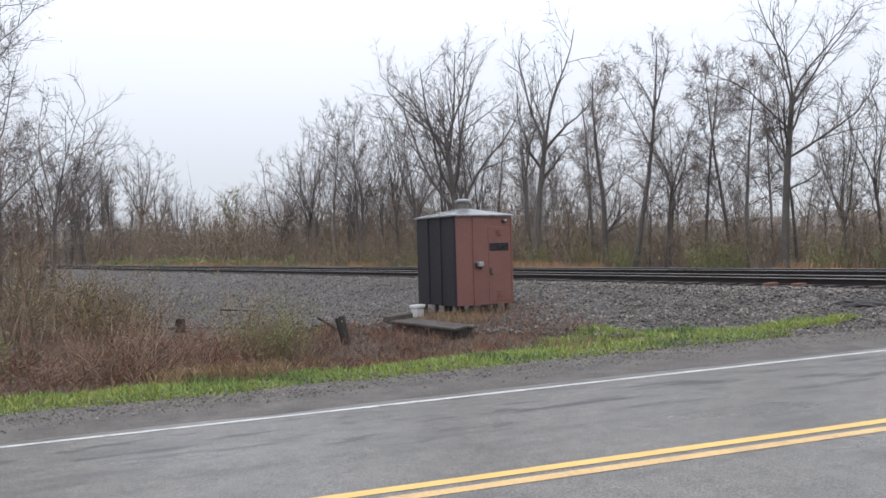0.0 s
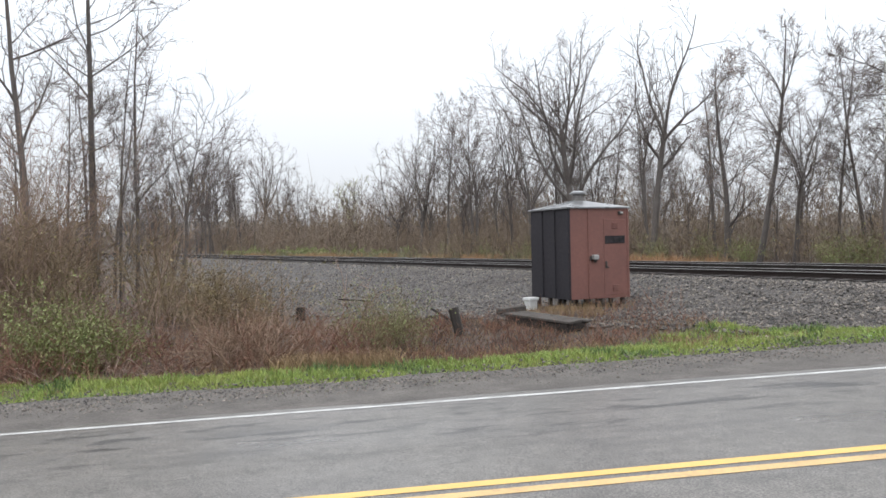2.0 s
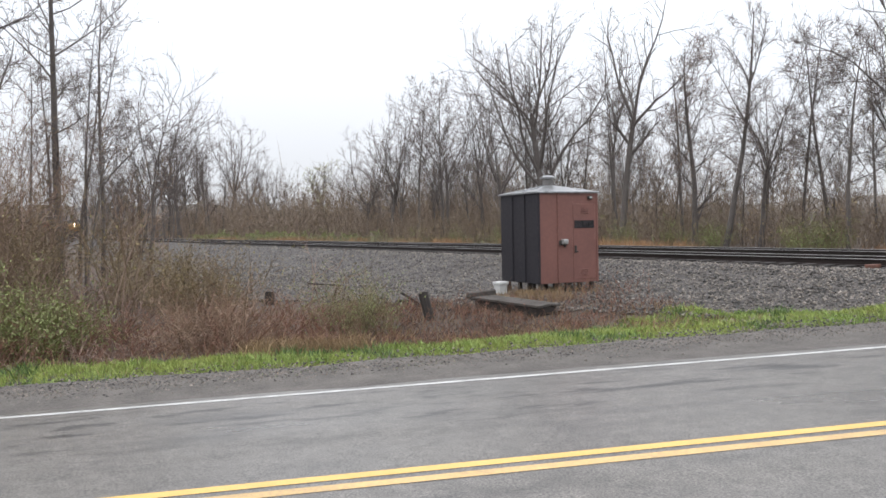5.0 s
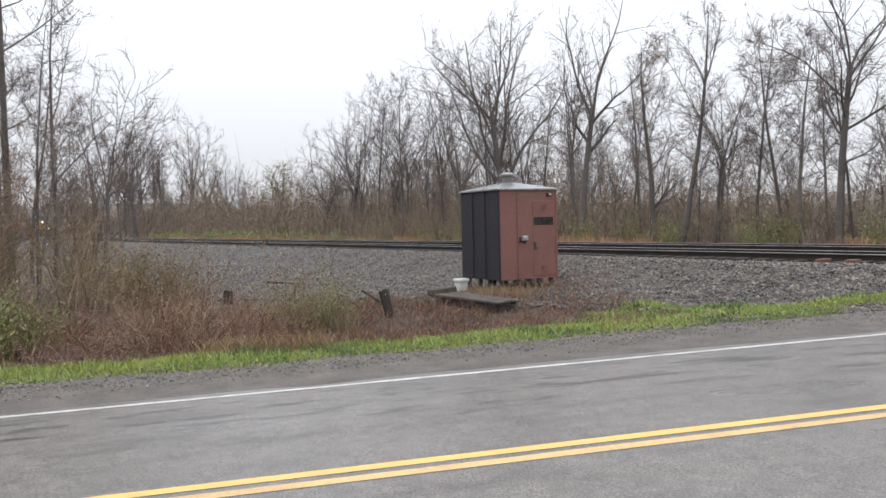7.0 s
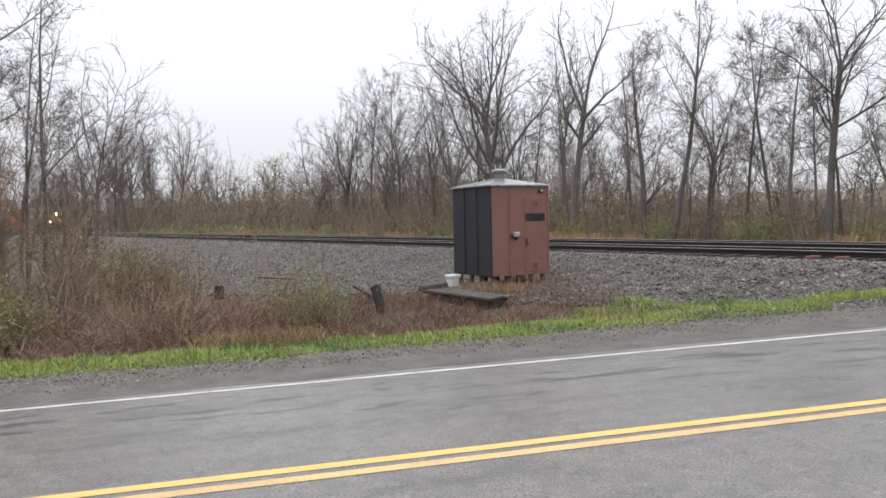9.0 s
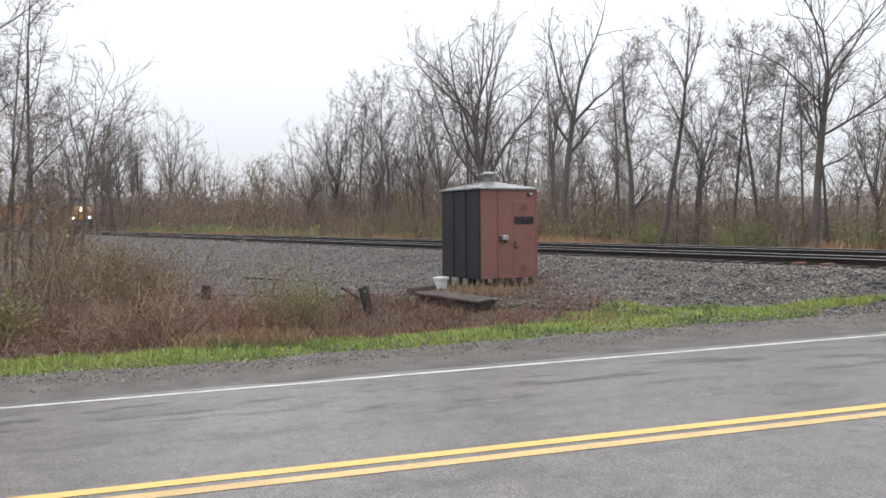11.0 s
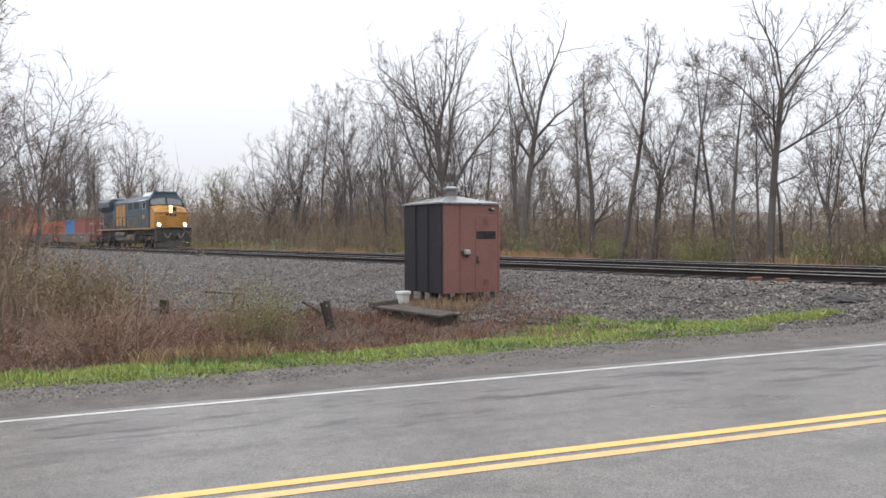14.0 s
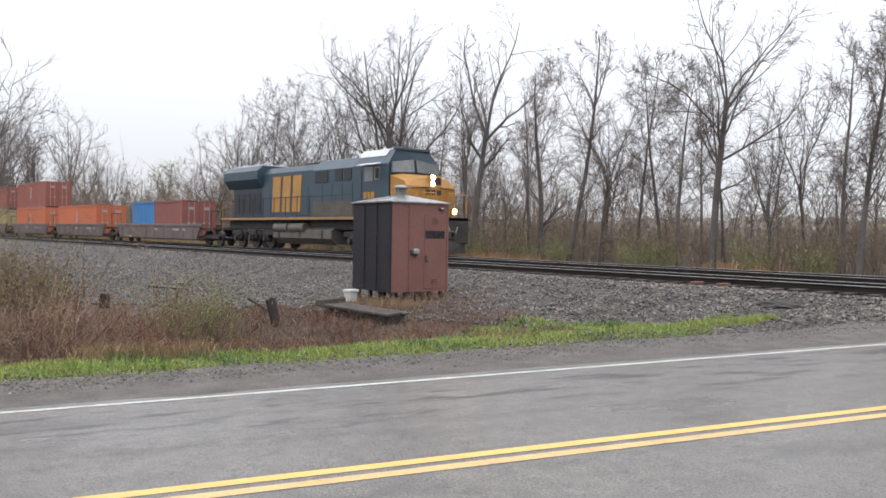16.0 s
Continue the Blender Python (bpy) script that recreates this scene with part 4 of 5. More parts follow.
# Haze over this brush is only the pale stem colour.
scrub("undergrowth", [(-195 - 30 * (i % 5) + 3 * math.sin(i), 28.5 + 0.85 * i, 0.8 + 0.5 * ((i * 7) % 10) / 10) for i in range(170)], 7.0, 6, M_PALE_STEM, "distant brush with pale stems in place of haze", 113, M_BUD, 0.1, r=0.06, leaf_size=0.16)


def blades(name, spots, per, h0, h1, material, label, seed, width=0.008, spreadr=0.07):
    rnd = random.Random(seed)
    vs, fs = [], []
    for x, y, k in spots:
        for _ in range(per):
            px, py = x + rnd.gauss(0, spreadr), y + rnd.gauss(0, spreadr)
            z = ground_z(px, py) + (0.03 if ballast_edge(px) < py < 17 else -0.02)
            h, a = rnd.uniform(h0, h1) * k, rnd.uniform(0, 6.28)
            dx, dy = math.cos(a), math.sin(a)
            lx, ly = rnd.gauss(0, 0.4) * h, rnd.gauss(0, 0.4) * h
            o, w = len(vs), width * rnd.uniform(0.7, 1.4)
            vs += [(px - dx * w, py - dy * w, z), (px + dx * w, py + dy * w, z), (px + lx * 0.4 + dx * w * 0.8, py + ly * 0.4 + dy * w * 0.8, z + h * 0.6),
                   (px + lx * 0.4 - dx * w * 0.8, py + ly * 0.4 - dy * w * 0.8, z + h * 0.6), (px + lx, py + ly, z + h)]
            fs += [(o, o + 1, o + 2, o + 3), (o + 3, o + 2, o + 4)]
    return tagged(raw(name, vs, fs, material), label, "grass", kind="stuff")


def verge(seed, n):
    rnd, out = random.Random(seed), []
    while len(out) < n:
        s = rnd.uniform(-14, 11.2)
        far = verge_far(s) + 0.5 * noise.noise((s * 0.6, 1, 0)) + 0.25 * noise.noise((s * 2.3, 1, 5))
        near = verge_near(s) + 0.2 * noise.noise((s * 1.3, 4, 0)) + 0.15 * noise.noise((s * 4.1, 4, 3))
        q = rnd.uniform(near, far)
        if noise.noise((s * 0.9, q * 0.9, 9)) + 0.5 * noise.noise((s * 3.2, q * 3.2, 6)) < -0.6 + 0.055 * max(s - 3.5, 0) :
            continue
        x, y = road_xy(s, q)
        out.append((x, y, rnd.uniform(0.55, 1.2) * (0.6 + 0.5 * noise.noise((s, q, 2)) + 0.3)))
    return out


blades("grass", verge(21, 12500), 10, 0.05, 0.14, M_GRASS, "fresh green roadside grass", 201, width=0.006, spreadr=0.06)
blades("dry_grass", verge(25, 1300), 6, 0.05, 0.16, M_DRY, "dry blades among the green verge", 206, width=0.004)
blades("weeds", [p for p in verge(26, 5000) if noise.noise((p[0] * 1.1, p[1] * 1.1, 12)) > 0.3], 9, 0.08, 0.22, mat("weed_leaves", (0.075, 0.135, 0.035), (0.11, 0.16, 0.05), rough=0.6, scale=0.8, fine=5, bump=0, island=0.35), "clumps of darker green weeds in the verge", 208, width=0.009, spreadr=0.06)
blades("dry_grass", scatter(27, 260, -0.9, 0.9, 12.4, 13.6, 0.7, 1.2), 14, 0.1, 0.3, M_DRY, "straw-coloured dead grass by the brush", 209, width=0.006, spreadr=0.12)
blades("dry_grass", scatter(28, 500, -2, 7.5, 14.5, 18.5, 0.5, 1.1, clear_of_hut), 8, 0.06, 0.2, M_DRY, "thin dead grass at the foot of the ballast", 210, width=0.005, spreadr=0.15)
blades("dry_grass", scatter(22, 500, -12, 8, 12.6, 14.8, 0.5, 1.2), 7, 0.06, 0.24, M_DRY, "dry tan grass at the brush edge", 202)
blades("dry_grass", belt(44, 90, -16.4, -14.4, 10.6, 12.2, 0.6, 1.2), 14, 0.06, 0.26, M_DRY, "tan dead grass between platform and hut", 211, width=0.005, spreadr=0.14)
blades("dry_grass", [(HUT.translation.x + a, HUT.translation.y + b, 1.0) for a, b in ((0.3, 0.2), (0.5, 0.6), (0.2, 1.0), (-0.6, -0.3), (-0.2, -0.35), (0.1, -0.25), (0.4, 1.5), (-1.1, -0.3), (0.7, 1.0), (0.5, -0.1))], 32, 0.08, 0.3, M_DRY, "dry weeds round the hut's legs", 203, width=0.005, spreadr=0.2)
blades("dry_grass", [p for p in belt(23, 3600, -110, 2, 26.6, 30.2, 0.6, 1.3) if noise.noise((p[0] * 0.16, p[1] * 0.3, 7)) > 0.06], 8, 0.2, 0.6, mat("rust_grass", (0.34, 0.185, 0.09), (0.26, 0.17, 0.09), rough=0.8, scale=0.2, fine=2, bump=0, island=0.3), "rust-coloured dead grass beyond the tracks", 204, width=0.012, spreadr=0.25)
blades("grass", belt(24, 2200, -120, -36, 28.6, 33.0, 0.5, 1.2), 7, 0.25, 0.75, M_DULL_GRASS, "green grass at the foot of the wood", 205, width=0.03, spreadr=0.25)


# ---- the far edge of the land: woods with haze painted into their colour ----
def far_wood(name, a, b, h, seed, label):
    """A long low bank of distant trees with a ragged top, some metres thick."""
    n, vs, fs = 1400, [], []
    ax, ay, bx_, by_ = *a, *b
    dx, dy = bx_ - ax, by_ - ay
    L = math.hypot(dx, dy)
    nx, ny = -dy / L * 8, dx / L * 8
    for i in range(n + 1):
        k = i / n
        x, y = ax + dx * k, ay + dy * k
        top = h * (0.8 + 0.25 * noise.noise((k * 8, seed, 0)) + 0.2 * noise.noise((k * 70, seed, 4)) + 0.09 * noise.noise((k * 330, seed, 8)))
        vs += [(x, y, -1), (x + nx * 0.3, y + ny * 0.3, top * 0.6), (x + nx, y + ny, top), (x + nx * 2, y + ny * 2, -1)]
    for i in range(n):
        o = i * 4
        fs += [(o + j, o + j + 4, o + j + 5, o + j + 1) for j in range(3)]
    return tagged(raw(name, vs, fs, M_FAR), label, "woods", kind="structure")


far_wood("backdrop_west", (-330, -160), (-330, 260), 14, 3, "distant grey-brown woods on the horizon with haze painted in")
far_wood("backdrop_north", (-330, 190), (260, 150), 9, 5, "distant grey-brown woods on the horizon with haze painted in")


# ---- the freight train ----
M_BLUE = mat("loco_dark_blue", (0.024, 0.050, 0.075), (0.034, 0.058, 0.075), rough=0.42, scale=1.2, fine=12, bump=0.05)
# Darker copy of M_BLUE; on the rear hood it paints in shade.
M_BLUE_DK = mat("loco_shadow_blue", (0.014, 0.026, 0.042), (0.02, 0.03, 0.04), rough=0.5, scale=1.2, fine=12, bump=0.05)
M_GOLD = mat("loco_yellow", (0.44, 0.215, 0.042), (0.33, 0.165, 0.04), rough=0.45, scale=1.5, fine=14, bump=0.05)
M_DUSTGOLD = mat("dusty_gold", (0.36, 0.20, 0.07), (0.22, 0.14, 0.07), rough=0.6, scale=2, fine=14, bump=0.05)
M_GRIME = mat("grimy_steel", (0.050, 0.045, 0.041), (0.026, 0.023, 0.021), rough=0.7, scale=2, fine=20)
M_TANK = mat("dusty_tank", (0.145, 0.13, 0.11), (0.085, 0.078, 0.066), rough=0.7, scale=2, fine=20)
M_ROOFW = mat("pale_roof", (0.62, 0.64, 0.65), (0.5, 0.52, 0.53), rough=0.5, scale=2, fine=20)
M_GLASS = mat("dark_window", (0.10, 0.115, 0.12), (0.16, 0.175, 0.18), rough=0.1, scale=0.8, fine=3, bump=0, spec=0.8)
M_GRILLE = mat("dark_grille", (0.016, 0.02, 0.026), (0.025, 0.03, 0.034), rough=0.6, scale=4, fine=40)
M_WHEEL = mat("wheel_steel", (0.06, 0.052, 0.046), (0.03, 0.027, 0.024), rough=0.5, metal=0.3, scale=3, fine=20)
M_LAMP = glow("lamp_glow", (1.0, 0.76, 0.42), 140)
M_HOSE = mat("pale_hose", (0.30, 0.28, 0.26), (0.2, 0.19, 0.18), rough=0.6, scale=5, fine=30)
wheelsets, SHORT = [], 0.91


def wheelset(parent, x, r=0.53, label="steel wheelset"):
    bm = bmesh.new()
    for s in (-1, 1):
        y = s * GAUGE / 2
        rod(bm, (0, y, 0), (0, y + s * 0.13, 0), r, 22)
        rod(bm, (0, y - s * 0.03, 0), (0, y, 0), r + 0.028, 22)
        rod(bm, (0, y + s * 0.13, 0), (0, y + s * 0.2, 0), r * 0.28, 10)
    rod(bm, (0, -0.72, 0), (0, 0.72, 0), 0.09, 8)
    ob = part("wheelset", bm, M_WHEEL, parent, label)
    ob.location = (x, 0, r)
    wheelsets.append((ob, x, r))
    return ob


def loco_truck(parent, cx):
    for s in (-1, 1):
        bm = bmesh.new()
        y = s * 1.05
        box(bm, cx - 2.75, cx + 2.75, y - 0.06, y + 0.06, 0.72, 0.98, bevel=0.03)
        for dx in (-1.95, 0, 1.95):
            box(bm, cx + dx - 0.22, cx + dx + 0.22, y - 0.12, y + 0.16, 0.36, 0.74, bevel=0.04)
            rod(bm, (cx + dx, y + s * 0.10, 0.55), (cx + dx, y + s * 0.24, 0.55), 0.16, 10)
        for dx in (-1.3, -0.65, 0.65, 1.3):
            rod(bm, (cx + dx, y + s * 0.08, 0.55), (cx + dx, y + s * 0.08, 1.0), 0.09, 8)
        rod(bm, (cx - 0.9, y + s * 0.16, 1.02), (cx + 0.5, y + s * 0.16, 0.72), 0.05, 8)
        part("truck_side", bm, M_GRIME, parent, "grimy grey-brown truck side frame")
    for dx in (-1.95, 0, 1.95):
        wheelset(parent, cx + dx)


def rail_line(bm, pts, r=0.022):
    for a, b in zip(pts, pts[1:]):
        rod(bm, a, b, r, 6)


def build_locomotive():
    """Local: front coupler face at x = 0, the nose looks to +x, top of rail at z = 0, the camera's side is -y."""
    lo = thing("locomotive", "dark blue and yellow freight locomotive with lit headlights on the rails", "locomotive")
    # frame and walkway
    deck = part("deck", one_box(-21.7, -0.75, -1.52, 1.52, 1.50, 1.66, bevel=0.02), M_BLUE_DK, lo, "dark walkway deck")
    for s in (-1, 1):
        part("sill_stripe", one_box(-21.7, -2.0, s * 1.53 - 0.02, s * 1.53 + 0.02, 1.53, 1.66, bevel=0.005), M_DUSTGOLD, deck, "yellow sill stripe")
    part("underframe", one_box(-21.4, -1.0, -1.1, 1.1, 1.05, 1.50, bevel=0.03), M_GRIME, lo)
    # pilot, plow, coupler
    pilot = part("pilot", prism(bmesh.new(), [(-0.75, 1.62), (-0.75, 0.55), (-0.95, 0.5), (-1.35, 0.5), (-1.35, 1.62)], "y", -1.5, 1.5), M_GRIME, lo, "dark grimy front pilot plate")
    bm = bmesh.new()
    v = [bm.verts.new(c) for c in ((-0.35, 0, 0.10), (-0.85, -1.45, 0.10), (-0.85, 1.45, 0.10), (-0.55, 0, 0.62), (-0.95, -1.45, 0.62), (-0.95, 1.45, 0.62), (-1.1, -1.45, 0.1), (-1.1, 1.45, 0.1), (-1.1, -1.45, 0.62), (-1.1, 1.45, 0.62))]
    for f in ((0, 2, 5, 3), (1, 0, 3, 4), (3, 5, 9, 8, 4), (1, 4, 8, 6), (5, 2, 7, 9), (0, 1, 6, 7, 2), (6, 8, 9, 7)):
        bm.faces.new([v[i] for i in f])
    bmesh.ops.recalc_face_normals(bm, faces=bm.faces[:])
    part("plow", bm, M_GRIME, lo, "grimy wedge-shaped plow")
    for x0, x1 in ((-0.75, 0.0), (-22.3, -21.5)):
        part("coupler", box(one_box(x0, x1, -0.1, 0.1, 0.78, 1.0, bevel=0.03), x1 - 0.25 if x0 > -2 else x0, x1 if x0 > -2 else x0 + 0.25, -0.18, 0.2, 0.7, 1.08, bevel=0.05), M_GRIME, lo)
    for s in (-1, 1):
        bm = bmesh.new()
        rail_line(bm, [Vector((-0.72, s * (0.3 + 0.55 * k), 1.25 - 0.42 * math.sin(math.pi * k) ** 1)) for k in (0, 0.25, 0.5, 0.75, 1)], 0.035)
        part("air_hose", bm, M_HOSE, lo, "pale looped brake hose")
        for k, (z, xx) in enumerate(((0.45, -1.5), (0.82, -1.6), (1.2, -1.7))):
            part("step", one_box(xx - 0.35, xx + 0.3, s * 1.52 - 0.14, s * 1.52 + 0.02, z, z + 0.05), M_GRIME, lo)
    # nose: broad, faceted, with a sloping top
    ny = 1.42
    prof = [(-1.55, 1.66), (-1.50, 2.95), (-1.72, 3.32), (-3.0, 3.55), (-3.0, 1.66)]
    bm = bmesh.new()
    ring = []
    for y, k in ((-ny, 0.18), (-ny * 0.62, 0.0), (ny * 0.62, 0.0), (ny, 0.18)):
        ring.append([bm.verts.new((x - (k if i in (0, 1, 2) else 0), y, z - (0.16 if (i == 2 and k) else 0) - (0.1 if (i == 3 and k) else 0))) for i, (x, z) in enumerate(prof)])
    for a, b in zip(ring, ring[1:]):
        for i in range(5):
            bm.faces.new((a[i], a[(i + 1) % 5], b[(i + 1) % 5], b[i]))
    bm.faces.new(ring[0][::-1])
    bm.faces.new(ring[-1])
    bmesh.ops.recalc_face_normals(bm, faces=bm.faces[:])
    nose = part("nose", bm, M_GOLD, lo, "bright yellow broad nose")
    part("nose_door", one_box(-1.56, -1.48, -0.45, 0.32, 1.70, 2.75, bevel=0.02), M_GOLD, nose)
    for y in (-0.34, -0.02, 0.30):
        part("logo_bar", one_box(-1.53, -1.475, y - 0.13, y + 0.13, 2.60, 2.82, bevel=0.01), M_BLUE_DK, nose, "dark blue emblem block")
    for s in (-1, 1):
        part("nose_rail", rod(bmesh.new(), (-1.44, s * 0.75, 1.9), (-1.44, s * 0.75, 2.85), 0.02, 6), M_GOLD, nose)
        part("grab_iron", rod(bmesh.new(), (-1.46, s * 0.3, 2.92), (-1.46, s * 1.3, 2.84), 0.02, 6), M_GRIME, nose)
    lampbox = part("headlight_box", one_box(-1.75, -1.50, -0.26, 0.46, 2.98, 3.42, bevel=0.03), M_GOLD, nose)
    for z in (3.08, 3.34):
        part("headlight", rod(bmesh.new(), (-1.56, -0.05, z), (-1.496, -0.05, z), 0.105, 16), M_LAMP, lampbox, "lit round headlight")
    part("number_box", one_box(-1.52, -1.49, 0.12, 0.42, 3.05, 3.35, bevel=0.01), M_GRILLE, lampbox, "dark square number board")
    for s in (-1, 1):
        part("ditch_light", rod(bmesh.new(), (-1.36, s * 1.12, 1.92), (-1.295, s * 1.12, 1.92), 0.105, 14), M_LAMP, lo, "lit low ditch light")
        part("ditch_light_bracket", one_box(-1.5, -1.3, s * 1.12 - 0.15, s * 1.12 + 0.15, 1.64, 2.05, bevel=0.02), M_GOLD, lo)
    # front handrails
    bm = bmesh.new()
    for s in (-1, 1):
        rail_line(bm, [(-0.85, s * 0.4, 1.66), (-0.85, s * 0.4, 2.65), (-0.85, s * 1.45, 2.65), (-0.85, s * 1.45, 0.9)])
    part("front_handrail", bm, M_GOLD, lo)
    # cab with a sloped roof edge and slanted windscreen
    bm = bmesh.new()
    sect = lambda f: [(f, -1.5, 1.66), (f, -1.5, 3.95), (f, -0.95, 4.62), (f, 0.95, 4.62), (f, 1.5, 3.95), (f, 1.5, 1.66)]
    front = [bm.verts.new((x, y, z)) for x, y, z in sect(-2.95)]
    for vtx in front:
        if vtx.co.z > 3.9:
            vtx.co.x -= 0.28 if vtx.co.z > 4.2 else 0.12
    back = [bm.verts.new(c) for c in sect(-6.1)]
    for i in range(6):
        bm.faces.new((front[i], front[(i + 1) % 6], back[(i + 1) % 6], back[i]))
    bm.faces.new(front[::-1])
    bm.faces.new(back)
    bmesh.ops.recalc_face_normals(bm, faces=bm.faces[:])
    cab = part("cab", bm, M_BLUE, lo, "dark blue cab")
    part("cab_roof", prism(bmesh.new(), [(-1.0, 4.61), (-0.85, 4.665), (0.85, 4.665), (1.0, 4.61)], "x", -6.0, -3.25), M_ROOFW, cab, "pale weathered cab roof")
    part("roof_edge", prism(bmesh.new(), [(-1.22, 4.33), (-0.97, 4.64), (-0.93, 4.66), (-1.18, 4.36)], "x", -6.05, -3.7), M_ROOFW, cab, "pale sloping roof edge")
    part("visor", one_box(-3.4, -3.12, -1.0, 1.0, 4.56, 4.70, bevel=0.03), M_BLUE, cab)
    for s in (-1, 1):
        bm = bmesh.new()
        a = [(-2.93, s * 0.08, 3.62), (-2.93, s * 1.38, 3.56), (-3.03, s * 1.32, 4.02), (-3.08, s * 0.08, 4.2)]
        f1 = [bm.verts.new((x + 0.035, y, z)) for x, y, z in a]
        f0 = [bm.verts.new((x - 0.06, y, z)) for x, y, z in a]
        for i in range(4):
            bm.faces.new((f1[i], f1[(i + 1) % 4], f0[(i + 1) % 4], f0[i]))
        bm.faces.new(f1)
        bm.faces.new(f0[::-1])
        bmesh.ops.recalc_face_normals(bm, faces=bm.faces[:])
        part("windscreen", bm, M_GLASS, cab, "grey reflecting windscreen pane")
        y0, y1 = (s * 1.53, s * 1.47) if s > 0 else (-1.53, -1.47)
        part("side_window", one_box(-5.1, -4.35, min(y0, y1), max(y0, y1), 3.2, 3.9, bevel=0.01), M_GLASS, cab, "cab side window")
        part("side_window", one_box(-4.25, -3.75, min(y0, y1), max(y0, y1), 3.25, 3.9, bevel=0.01), M_GLASS, cab, "cab side window")
        part("awning", prism(bmesh.new(), [(s * 1.5, 4.02), (s * 1.85, 3.93), (s * 1.85, 3.90), (s * 1.5, 3.96)], "x", -5.3, -3.7), M_ROOFW, cab, "pale window awning")
        part("mirror", one_box(-3.72, -3.66, s * 1.72 - 0.1, s * 1.72 + 0.1, 3.3, 3.75, bevel=0.01), M_GRIME, cab)
        for k, w in ((-5.15, 0.28), (-4.8, 0.22), (-4.5, 0.3)):
            part("number_bar", one_box(k, k + w, s * 1.515 - 0.01, s * 1.515 + 0.01, 2.45, 2.75), M_GOLD, cab, "yellow road-number bar")
        part("door", one_box(-6.0, -5.35, s * 1.51 - 0.015, s * 1.51 + 0.015, 1.7, 3.7, bevel=0.01), M_BLUE, cab, "blue cab door")
    # equipment cabinet behind the cab, then the engine hood
    part("equipment_cabinet", prism(bmesh.new(), [(-1.47, 1.66), (-1.47, 3.92), (-0.98, 4.42), (0.98, 4.42), (1.47, 3.92), (1.47, 1.66)], "x", -10.2, -6.1), M_BLUE, lo, "dark blue equipment cabinet")
    hood = part("hood", prism(bmesh.new(), [(-1.2, 1.66), (-1.2, 4.0), (-0.95, 4.3), (0.95, 4.3), (1.2, 4.0), (1.2, 1.66)], "x", -16.6, -10.2), M_BLUE, lo, "dark blue engine hood")
    for s in (-1, 1):
        for x0, x1, z0, z1 in ((-7.0, -6.35, 3.35, 4.0), (-7.9, -7.2, 3.35, 4.0), (-9.9, -8.6, 3.3, 3.98)):
            part("intake_grille", one_box(x0, x1, s * 1.475 - 0.03, s * 1.475 + 0.03, z0, z1 - 0.1, bevel=0.01), M_GRILLE, lo, "dark square intake grille")
        for i in range(7):
            x0 = -16.4 + i * 0.88
            part("hood_door", one_box(x0, x0 + 0.84, s * 1.21 - 0.012, s * 1.21 + 0.012, 1.75, 3.2, bevel=0.006), M_BLUE, hood)
        for i in range(4):
            x0 = -10.1 + i * 0.98
            part("cabinet_door", one_box(x0, x0 + 0.94, s * 1.48 - 0.012, s * 1.48 + 0.012, 1.75, 3.2, bevel=0.006), M_BLUE, lo)
        part("dust_band", one_box(-10.15, -6.2, s * 1.485 - 0.014, s * 1.485 + 0.014, 1.70, 2.4, bevel=0.006), mat("dusty_blue", (0.115, 0.095, 0.07), (0.06, 0.06, 0.056), rough=0.7, scale=1.5, fine=10), lo, "brown dust along the lower doors")
        # emblem: three slanted yellow blocks, no lettering
        ey = s * 1.225
        for bx0, z0, z1 in ((-15.35, 1.95, 3.8), (-14.15, 1.95, 3.8), (-12.95, 1.95, 3.8)):
            part("emblem_block", prism(bmesh.new(), [(bx0, z0), (bx0 + 0.95, z0), (bx0 + 1.08, z1), (bx0 + 0.13, z1)], "y", ey - 0.012, ey + 0.012), M_GOLD, hood, "slanted yellow emblem block")
    part("exhaust", one_box(-13.2, -11.8, -0.4, 0.4, 4.28, 4.5, bevel=0.04), M_GRIME, hood)
    # flared radiator housing at the rear
    rad = part("radiator_housing", prism(bmesh.new(), [(-1.2, 3.3), (-1.56, 3.75), (-1.56, 4.2), (-1.2, 4.5), (1.2, 4.5), (1.56, 4.2), (1.56, 3.75), (1.2, 3.3)], "x", -21.3, -16.6), M_BLUE, lo, "flared blue radiator housing")
    part("radiator_top", one_box(-20.9, -17.0, -1.15, 1.15, 4.49, 4.56, bevel=0.02), M_ROOFW, rad, "pale radiator roof")
    # The shade below the flared radiator is put into this hood's colour.
    low = part("rear_hood", one_box(-20.7, -16.6, -1.15, 1.15, 1.66, 3.3, bevel=0.03), M_BLUE_DK, lo, "rear hood with shade painted in as darker blue")
    for s in (-1, 1):
        for i in range(5):
            part("vent_slot", one_box(-20.4 + i * 0.72, -19.85 + i * 0.72, s * 1.16 - 0.012, s * 1.16 + 0.012, 1.9, 3.0), M_GRILLE, low)
        # long handrails
        bm = bmesh.new()
        rail_line(bm, [(-21.5, s * 1.48, 2.68), (-6.3, s * 1.48, 2.68)], 0.022)
        for i in range(12):
            x = -21.4 + i * 1.36
            rod(bm, (x, s * 1.48, 1.6), (x, s * 1.48, 2.68), 0.02, 6)
        part("handrail", bm, M_GRIME, lo, "thin side handrail")
        # air tanks and fuel tank
        for x0, x1 in ((-12.9, -11.2), (-14.7, -13.1)):
            part("air_tank", rod(bmesh.new(), (x0, s * 1.28, 1.14), (x1, s * 1.28, 1.14), 0.24, 16), M_TANK, lo, "dusty air reservoir")
